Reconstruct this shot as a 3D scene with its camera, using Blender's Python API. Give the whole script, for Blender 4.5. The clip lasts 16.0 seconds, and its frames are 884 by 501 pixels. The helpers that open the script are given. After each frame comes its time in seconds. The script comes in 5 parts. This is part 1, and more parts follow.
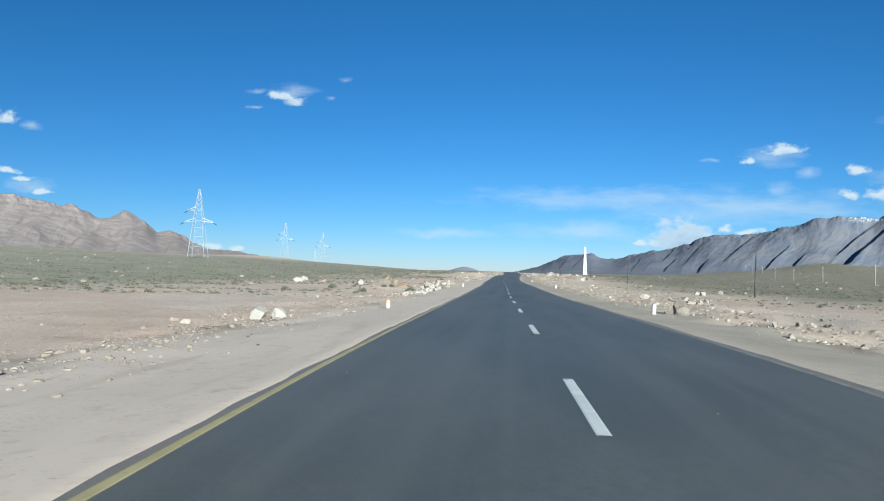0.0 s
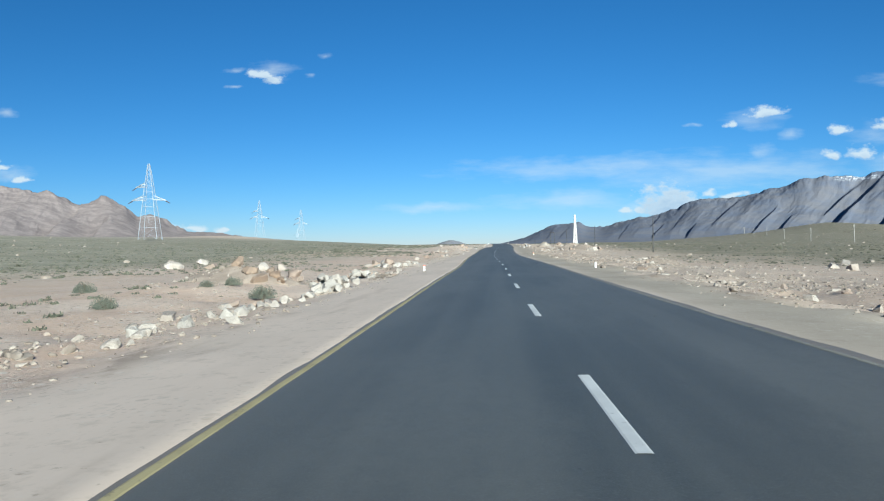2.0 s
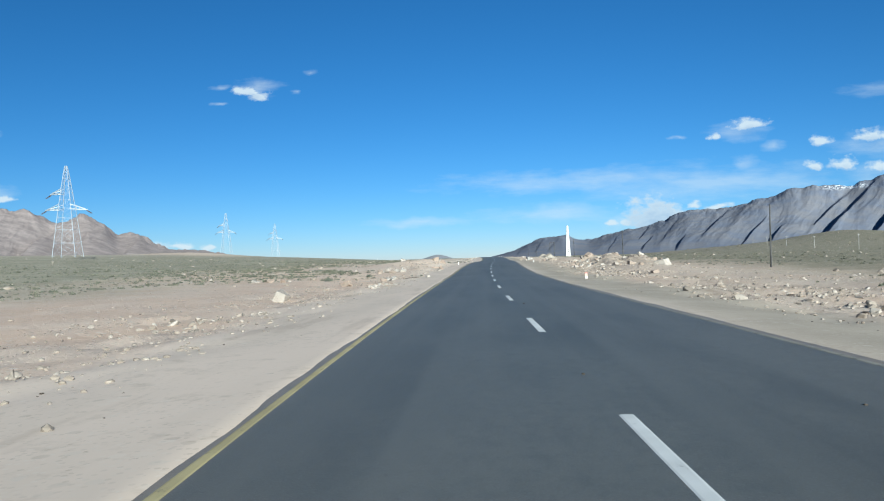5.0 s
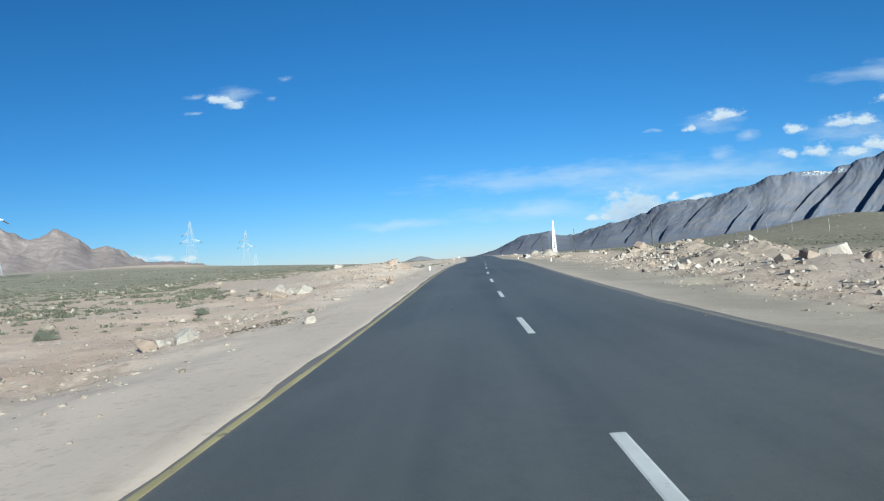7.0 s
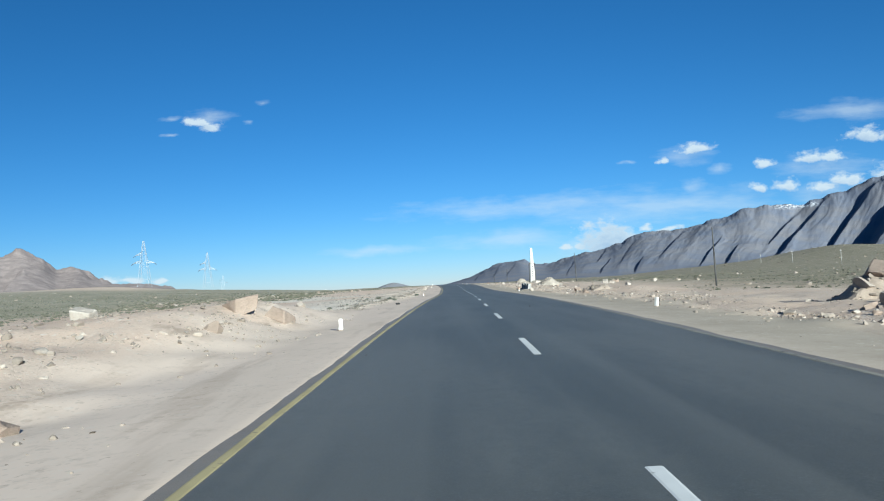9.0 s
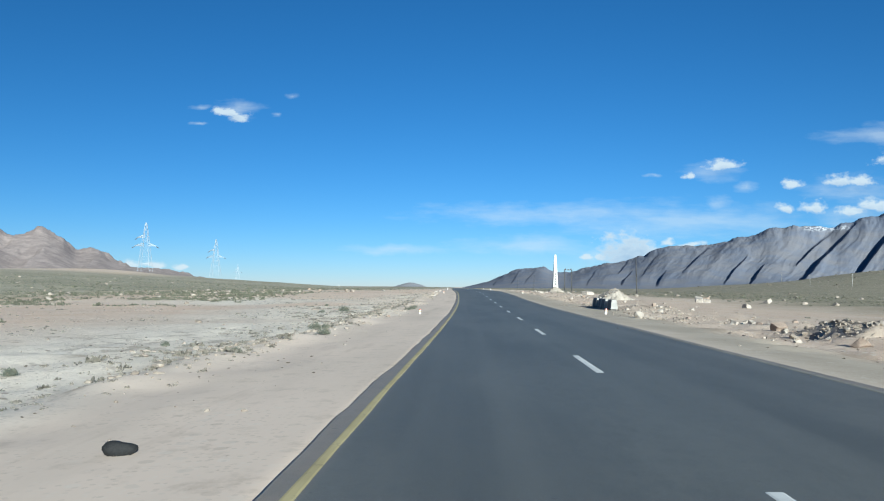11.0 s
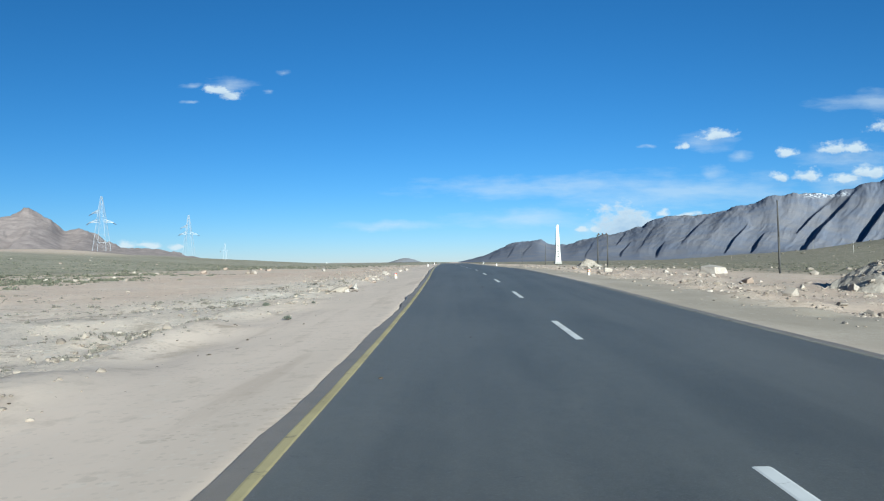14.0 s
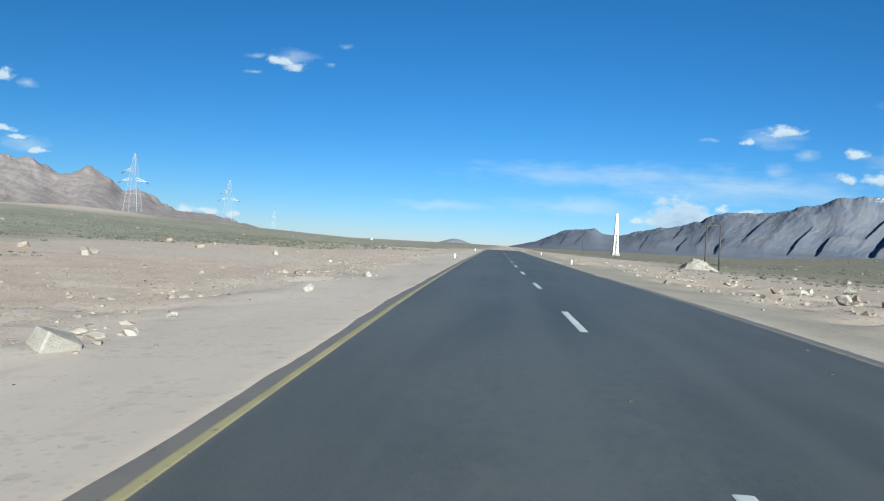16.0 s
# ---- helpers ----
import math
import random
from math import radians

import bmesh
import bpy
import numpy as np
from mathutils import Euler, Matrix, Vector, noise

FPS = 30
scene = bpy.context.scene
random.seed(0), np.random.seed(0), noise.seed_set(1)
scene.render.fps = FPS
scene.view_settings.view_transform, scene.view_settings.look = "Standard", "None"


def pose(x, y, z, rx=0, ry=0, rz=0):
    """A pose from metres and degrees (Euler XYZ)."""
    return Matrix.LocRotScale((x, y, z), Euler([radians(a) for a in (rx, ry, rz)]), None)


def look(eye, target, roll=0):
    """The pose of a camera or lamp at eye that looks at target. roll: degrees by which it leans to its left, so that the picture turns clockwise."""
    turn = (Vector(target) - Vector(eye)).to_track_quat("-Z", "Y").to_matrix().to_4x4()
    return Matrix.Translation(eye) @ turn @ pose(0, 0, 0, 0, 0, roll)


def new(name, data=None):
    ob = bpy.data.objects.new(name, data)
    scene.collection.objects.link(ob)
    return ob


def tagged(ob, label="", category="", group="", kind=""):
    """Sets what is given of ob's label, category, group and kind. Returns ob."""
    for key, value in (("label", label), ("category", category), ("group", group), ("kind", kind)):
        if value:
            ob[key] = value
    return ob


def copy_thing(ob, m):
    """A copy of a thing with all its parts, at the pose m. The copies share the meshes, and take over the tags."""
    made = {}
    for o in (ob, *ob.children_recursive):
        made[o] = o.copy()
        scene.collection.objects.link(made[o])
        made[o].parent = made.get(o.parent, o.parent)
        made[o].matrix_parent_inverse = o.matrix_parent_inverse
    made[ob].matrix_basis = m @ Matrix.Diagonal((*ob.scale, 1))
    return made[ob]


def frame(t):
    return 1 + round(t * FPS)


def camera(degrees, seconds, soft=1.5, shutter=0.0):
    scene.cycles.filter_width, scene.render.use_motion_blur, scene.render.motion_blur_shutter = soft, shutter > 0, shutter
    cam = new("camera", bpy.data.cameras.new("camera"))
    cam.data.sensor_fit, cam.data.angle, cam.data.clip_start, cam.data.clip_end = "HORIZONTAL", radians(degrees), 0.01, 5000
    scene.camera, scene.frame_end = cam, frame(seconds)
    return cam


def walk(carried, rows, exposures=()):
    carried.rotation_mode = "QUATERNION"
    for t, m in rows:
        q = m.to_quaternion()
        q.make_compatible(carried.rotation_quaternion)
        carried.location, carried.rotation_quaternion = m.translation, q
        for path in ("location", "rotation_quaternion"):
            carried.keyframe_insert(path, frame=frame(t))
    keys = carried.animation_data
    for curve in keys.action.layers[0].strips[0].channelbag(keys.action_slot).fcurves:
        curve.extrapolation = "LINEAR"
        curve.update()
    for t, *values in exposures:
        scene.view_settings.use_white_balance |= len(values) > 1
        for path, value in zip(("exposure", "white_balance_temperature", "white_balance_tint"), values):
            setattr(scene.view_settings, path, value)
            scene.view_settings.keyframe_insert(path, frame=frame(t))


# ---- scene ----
cam = camera(60.0, 16.0, soft=1.15)
ROWS = [
    (0.0, pose(-0.774, -6.237, 1.299, 91.444, -1.165, 5.089)),
    (0.5, pose(-0.983, 4.394, 1.355, 89.649, -0.723, 4.661)),
    (1.0, pose(-1.216, 15.095, 1.275, 90.019, -0.135, 4.364)),
    (1.5, pose(-1.451, 25.846, 1.172, 90.608, 2.071, 4.239)),
    (2.0, pose(-1.637, 36.264, 1.061, 89.506, 0.940, 4.125)),
    (2.5, pose(-1.795, 46.699, 0.964, 90.180, 0.339, 3.622)),
    (3.0, pose(-1.982, 57.291, 0.906, 91.429, 1.202, 3.709)),
    (3.5, pose(-2.215, 67.433, 0.866, 91.055, 1.447, 3.218)),
    (4.0, pose(-2.381, 78.285, 0.818, 90.753, 1.204, 3.533)),
    (6.5, pose(-2.970, 132.074, 0.702, 90.542, 3.280, 1.958)),
    (7.0, pose(-3.075, 142.476, 0.690, 90.608, 3.973, 1.892)),
    (7.5, pose(-3.150, 153.131, 0.688, 90.435, 3.983, 1.364)),
    (8.0, pose(-3.185, 163.443, 0.735, 91.517, 5.155, 0.857)),
    (8.5, pose(-3.263, 173.870, 0.852, 92.334, 4.326, 0.298)),
    (11.0, pose(-3.140, 225.704, 1.303, 92.682, -0.375, 1.277)),
    (11.5, pose(-2.922, 236.046, 1.301, 91.362, 0.786, 2.119)),
    (12.0, pose(-2.743, 246.306, 1.266, 91.190, 3.060, -0.460)),
    (12.5, pose(-2.531, 256.726, 1.237, 90.948, 1.916, 0.393)),
    (13.0, pose(-2.293, 267.090, 1.211, 91.447, 1.058, 0.617)),
    (13.5, pose(-2.115, 277.866, 1.218, 91.589, -0.319, 0.718)),
    (14.0, pose(-1.935, 288.121, 1.265, 90.812, 0.716, 0.992)),
    (14.5, pose(-1.789, 298.538, 1.352, 92.668, 0.731, 1.076)),
    (15.0, pose(-1.674, 309.488, 1.508, 91.830, -2.078, 2.523)),
    (15.5, pose(-1.652, 319.865, 1.680, 91.116, -2.861, 3.584)),
    (16.0, pose(-1.618, 330.098, 1.826, 89.341, -2.958, 4.760)),
]
walk(cam, ROWS, exposures=((0.0, 1.08, 5650.0, -3.0), (16.0, 1.08, 5650.0, -3.0)))

# ---- light: low sun behind the right shoulder, clear high-altitude sky ----
SUN_EL, SUN_AZ = 17.0, 157.5
sun = new("sun", bpy.data.lights.new("sun", "SUN"))
sun.data.energy, sun.data.angle, sun.data.color = 5.0, radians(0.53), (1.0, 0.93, 0.83)
sx = math.sin(radians(SUN_AZ)) * math.cos(radians(SUN_EL))
sy = math.cos(radians(SUN_AZ)) * math.cos(radians(SUN_EL))
sun.matrix_world = look((sx * 100, sy * 100, math.sin(radians(SUN_EL)) * 100), (0, 0, 0))

world = bpy.data.worlds.new("world")
scene.world = world
world.use_nodes = True
wt = world.node_tree
wt.nodes.clear()


def wnode(kind, operation="", use_clamp=False):
    n = wt.nodes.new(kind)
    if operation:
        n.operation = operation
    if use_clamp:
        n.use_clamp = True
    return n


def wmath(op, a, b=None, c=None):
    n = wnode("ShaderNodeMath", operation=op)
    for i, v in enumerate((a, b, c)):
        if v is None:
            continue
        if isinstance(v, (int, float)):
            n.inputs[i].default_value = v
        else:
            wt.links.new(v, n.inputs[i])
    return n.outputs[0]


sky = wnode("ShaderNodeTexSky")
sky.sky_type, sky.sun_disc = "NISHITA", False
sky.sun_elevation, sky.sun_rotation = radians(SUN_EL), radians(SUN_AZ)
sky.altitude, sky.air_density, sky.dust_density, sky.ozone_density = 3300, 1.0, 0.15, 4.5
sat = wnode("ShaderNodeHueSaturation")
sat.inputs["Hue"].default_value, sat.inputs["Saturation"].default_value = 0.499, 1.13
wt.links.new(sky.outputs[0], sat.inputs["Color"])
coord = wnode("ShaderNodeTexCoord")
sep = wnode("ShaderNodeSeparateXYZ")
wt.links.new(coord.outputs["Generated"], sep.inputs[0])
# dry mountain air: the horizon is less bright than the model's, more so away from the veil of cirrus in the east
low_air = wmath("POWER", 2.718, wmath("MULTIPLY", wmath("MAXIMUM", sep.outputs[2], 0.0), -19.0))
air = wnode("ShaderNodeMix")
air.data_type = "RGBA"
wt.links.new(low_air, air.inputs[0])
air.inputs[6].default_value, air.inputs[7].default_value = (1.0, 1.0, 1.0, 1), (0.95, 0.80, 0.84, 1)
veil = wnode("ShaderNodeMapRange")
veil.interpolation_type = "SMOOTHSTEP"
wt.links.new(sep.outputs[0], veil.inputs[0])
for i, v in enumerate((-0.75, 0.35, 0.75, 1.03)):
    veil.inputs[i + 1].default_value = v
graded = wnode("ShaderNodeMix")
graded.data_type, graded.blend_type = "RGBA", "MULTIPLY"
graded.inputs[0].default_value = 1.0
wt.links.new(sat.outputs[0], graded.inputs[6])
wt.links.new(air.outputs[2], graded.inputs[7])
sky_bg = wnode("ShaderNodeBackground")
wt.links.new(wmath("MULTIPLY", veil.outputs[0], 0.0515), sky_bg.inputs[1])
wt.links.new(graded.outputs[2], sky_bg.inputs[0])
cloud_bg = wnode("ShaderNodeBackground")
cloud_bg.inputs[0].default_value = (0.93, 0.96, 1.0, 1)
cloud_bg.inputs[1].default_value = 0.4

# clouds: puffs and streaks at (azimuth, height, half width, half height) in degrees
fwd = wmath("MAXIMUM", sep.outputs[1], 0.05)
comb = wnode("ShaderNodeCombineXYZ")
wt.links.new(wmath("DIVIDE", sep.outputs[0], fwd), comb.inputs[0])
wt.links.new(wmath("DIVIDE", sep.outputs[2], fwd), comb.inputs[1])
curl = wnode("ShaderNodeTexNoise")
curl.inputs["Scale"].default_value, curl.inputs["Detail"].default_value = 30.0, 4.0
wt.links.new(comb.outputs[0], curl.inputs["Vector"])
shift_by = wnode("ShaderNodeVectorMath", operation="SUBTRACT")
wt.links.new(curl.outputs["Color"], shift_by.inputs[0])
shift_by.inputs[1].default_value = (0.5, 0.5, 0.5)
scaled = wnode("ShaderNodeVectorMath", operation="MULTIPLY")
wt.links.new(shift_by.outputs[0], scaled.inputs[0])
scaled.inputs[1].default_value = (0.035, 0.016, 0.0)
curled = wnode("ShaderNodeVectorMath", operation="ADD")
wt.links.new(comb.outputs[0], curled.inputs[0])
wt.links.new(scaled.outputs[0], curled.inputs[1])


def wnoise(scale, detail, stretch):
    mul = wnode("ShaderNodeVectorMath", operation="MULTIPLY")
    wt.links.new(comb.outputs[0], mul.inputs[0])
    mul.inputs[1].default_value = stretch
    n = wnode("ShaderNodeTexNoise")
    n.inputs["Scale"].default_value, n.inputs["Detail"].default_value = scale, detail
    n.inputs["Roughness"].default_value = 0.62
    wt.links.new(mul.outputs[0], n.inputs["Vector"])
    return n.outputs[0]


def cloud_field(blobs, noise_out, amp, down=0.0, flat=0.0):
    total = None
    for az, el, w, h in blobs:
        sub = wnode("ShaderNodeVectorMath", operation="SUBTRACT")
        wt.links.new(curled.outputs[0], sub.inputs[0])
        sub.inputs[1].default_value = (math.tan(radians(az)), math.tan(radians(el - down)) / math.cos(radians(az)), 0)
        if flat:
            split = wnode("ShaderNodeSeparateXYZ")
            wt.links.new(sub.outputs[0], split.inputs[0])
            join = wnode("ShaderNodeCombineXYZ")
            wt.links.new(split.outputs[0], join.inputs[0])
            wt.links.new(wmath("MINIMUM", split.outputs[1], wmath("MULTIPLY", split.outputs[1], flat)), join.inputs[1])
            sub = join
        mul = wnode("ShaderNodeVectorMath", operation="MULTIPLY")
        wt.links.new(sub.outputs[0], mul.inputs[0])
        mul.inputs[1].default_value = (1 / math.tan(radians(w)), 1 / math.tan(radians(h)), 0)
        ln = wnode("ShaderNodeVectorMath", operation="LENGTH")
        wt.links.new(mul.outputs[0], ln.inputs[0])
        v = wmath("SUBTRACT", 1.0, ln.outputs["Value"])
        total = v if total is None else wmath("MAXIMUM", total, v)
    shaped = wmath("ADD", wmath("MAXIMUM", total, -1.0), wmath("MULTIPLY", wmath("SUBTRACT", noise_out, 0.5), amp))
    n = wnode("ShaderNodeMath", operation="MULTIPLY", use_clamp=True)
    wt.links.new(shaped, n.inputs[0])
    n.inputs[1].default_value = 1.0
    return n.outputs[0]


PUFFS = [(-17.0, 12.25, 1.7, 0.55), (-16.2, 11.95, 1.1, 0.55), 
         (18.85, 8.5, 1.7, 0.6), (19.3, 8.45, 1.2, 0.5), (16.55, 7.87, 0.55, 0.5), (23.35, 7.05, 1.15, 0.6), (22.85, 5.4, 0.9, 0.55), (24.65, 5.3, 1.2, 0.75),
         (26.5, 7.05, 1.6, 0.8), (27.5, 6.95, 1.7, 0.65), (26.9, 5.05, 1.5, 0.6), (28.3, 5.35, 1.7, 0.8), (29.6, 8.2, 1.9, 0.95), (31.0, 5.6, 2.2, 1.2),
         (12.3, 2.55, 2.5, 2.2), (13.3, 2.4, 1.8, 1.6), (11.8, 2.2, 1.5, 1.0), (10.4, 2.15, 0.75, 0.5), (9.4, 2.2, 0.8, 0.4), (15.3, 3.15, 0.7, 0.45), (16.9, 3.05, 1.5, 0.3),
         (-35.0, 9.2, 1.2, 0.75), (-34.9, 5.85, 1.2, 0.4), (-33.9, 5.42, 0.9, 0.32), (-32.9, 4.6, 1.0, 0.45),
         (-23.5, 1.35, 1.2, 0.5), (-21.95, 1.3, 0.85, 0.42), (-20.0, 1.25, 0.85, 0.42)]
WISPS = [(-16.4, 12.6, 2.2, 0.8), (-19.0, 12.6, 1.2, 0.3), (-13.7, 12.3, 0.6, 0.22), (-12.4, 13.8, 0.8, 0.25), (-19.2, 11.35, 0.9, 0.18), (-16.2, 12.8, 1.5, 0.7), (14.2, 8.15, 0.7, 0.2),
         (18.2, 8.2, 2.6, 0.9), (20.5, 7.07, 1.3, 0.5), (18.6, 5.9, 1.4, 0.7), (27.0, 6.5, 4.5, 1.2), (27.0, 4.7, 4.0, 1.0), (-33.5, 8.95, 1.0, 0.5), (-33.6, 5.0, 2.2, 0.7),
         (7.0, 5.4, 12.0, 1.1), (16.0, 4.8, 12.0, 1.6), (-4.5, 2.7, 5.5, 0.45), (5.5, 3.1, 7.0, 0.9), (10.5, 2.3, 3.0, 0.8), (29.0, 9.9, 5.0, 1.0)]
lumps = wnoise(60.0, 7.0, (1.0, 1.6, 1.0))
puff = cloud_field(PUFFS, lumps, 1.9, 0.0, 1.8)
above = cloud_field(PUFFS, lumps, 1.4, 0.5, 1.4)
wisp = cloud_field(WISPS, wnoise(14.0, 6.0, (1.0, 4.5, 1.0)), 1.7)
# grey-blue undersides: the clouds' own shade mixed into their colour
tint = wnode("ShaderNodeMix")
tint.data_type = "RGBA"
wt.links.new(above, tint.inputs[0])
tint.inputs[6].default_value, tint.inputs[7].default_value = (0.95, 0.97, 1.0, 1), (0.58, 0.68, 0.84, 1)
wt.links.new(tint.outputs[2], cloud_bg.inputs[0])
soft = wmath("POWER", wmath("MINIMUM", wmath("MULTIPLY", puff, 1.7), 1.0), 1.25)
cover = wnode("ShaderNodeMath", operation="MAXIMUM", use_clamp=True)
wt.links.new(wmath("MULTIPLY", soft, 0.9), cover.inputs[0])
wt.links.new(wmath("MULTIPLY", wmath("POWER", wisp, 1.2), 0.42), cover.inputs[1])
mixer = wnode("ShaderNodeMixShader")
wt.links.new(cover.outputs[0], mixer.inputs[0])
wt.links.new(sky_bg.outputs[0], mixer.inputs[1])
wt.links.new(cloud_bg.outputs[0], mixer.inputs[2])
wout = wnode("ShaderNodeOutputWorld")
wt.links.new(mixer.outputs[0], wout.inputs[0])


# ---- materials ----
class Mat:
    """A node material with a Principled shader and a few shorthands."""

    def __init__(self, name, rough=0.9, metal=0.0, spec=0.3):
        self.m = bpy.data.materials.new(name)
        self.m.use_nodes = True
        self.t = self.m.node_tree
        self.b = self.t.nodes["Principled BSDF"]
        self.b.inputs["Roughness"].default_value = rough
        self.b.inputs["Metallic"].default_value = metal
        self.b.inputs["Specular IOR Level"].default_value = spec

    def put(self, src, socket):
        if isinstance(src, (int, float)):
            socket.default_value = src
        elif isinstance(src, tuple):
            socket.default_value = (*src, 1) if len(socket.default_value) == 4 else src
        else:
            self.t.links.new(src, socket)

    def place(self, own=False):
        if own:
            return self.t.nodes.new("ShaderNodeTexCoord").outputs["Object"]
        return self.t.nodes.new("ShaderNodeNewGeometry").outputs["Position"]

    def noise(self, at, scale, detail=4.0, rough=0.6, stretch=None):
        if stretch:
            mp = self.t.nodes.new("ShaderNodeMapping")
            self.t.links.new(at, mp.inputs[0])
            mp.inputs["Scale"].default_value = stretch
            at = mp.outputs[0]
        n = self.t.nodes.new("ShaderNodeTexNoise")
        n.inputs["Scale"].default_value, n.inputs["Detail"].default_value, n.inputs["Roughness"].default_value = scale, detail, rough
        self.t.links.new(at, n.inputs["Vector"])
        return n.outputs[0]

    def pebbles(self, at, scale):
        """Scattered round cells: their inside, and two chances for each."""
        n = self.t.nodes.new("ShaderNodeTexVoronoi")
        n.voronoi_dimensions = "2D"
        n.inputs["Scale"].default_value = scale
        self.t.links.new(at, n.inputs["Vector"])
        parts = self.t.nodes.new("ShaderNodeSeparateColor")
        self.t.links.new(n.outputs["Color"], parts.inputs[0])
        return self.ramp(n.outputs["Distance"], 0.26, 0.36, 1.0, 0.0), parts.outputs[0], parts.outputs[1]

    def ramp(self, src, lo, hi, a=0.0, b=1.0):
        n = self.t.nodes.new("ShaderNodeMapRange")
        n.interpolation_type = "SMOOTHSTEP"
        self.put(src, n.inputs[0])
        for i, v in enumerate((lo, hi, a, b)):
            n.inputs[i + 1].default_value = v
        return n.outputs[0]

    def math(self, op, a, b):
        n = self.t.nodes.new("ShaderNodeMath")
        n.operation, n.use_clamp = op, True
        self.put(a, n.inputs[0])
        self.put(b, n.inputs[1])
        return n.outputs[0]

    def mix(self, fac, a, b, kind="MIX"):
        n = self.t.nodes.new("ShaderNodeMix")
        n.data_type, n.blend_type = "RGBA", kind
        self.put(fac, n.inputs[0])
        self.put(a, n.inputs[6])
        self.put(b, n.inputs[7])
        return n.outputs[2]

    def colour(self, src):
        self.put(src, self.b.inputs["Base Color"])
        return self

    def bump(self, height, strength, distance):
        n = self.t.nodes.new("ShaderNodeBump")
        self.put(strength, n.inputs["Strength"])
        n.inputs["Distance"].default_value = distance
        self.t.links.new(height, n.inputs["Height"])
        self.t.links.new(n.outputs[0], self.b.inputs["Normal"])
        return self

    def chance(self, island=False):
        if island:
            return self.t.nodes.new("ShaderNodeNewGeometry").outputs["Random Per Island"]
        return self.t.nodes.new("ShaderNodeObjectInfo").outputs["Random"]


def two_tone(name, a, b, scale, rough=0.9, own=False, bump=0.3, dist=0.02, metal=0.0, chance=0.0, island=False, spec=0.3):
    """Two base colours mixed by broad and fine noise, with grain."""
    k = Mat(name, rough, metal, spec)
    at = k.place(own)
    broad, fine = k.noise(at, scale, 5), k.noise(at, scale * 9, 4, 0.7)
    c = k.mix(k.ramp(broad, 0.35, 0.65), a, b)
    c = k.mix(k.ramp(fine, 0.3, 0.75, 0.0, 0.45), c, tuple(v * 0.55 for v in a))
    if chance:
        c = k.mix(k.ramp(k.chance(island), 0, 1, 0, chance), c, tuple(v * 0.5 for v in b))
    k.colour(c)
    k.bump(fine, bump, dist)
    return k.m


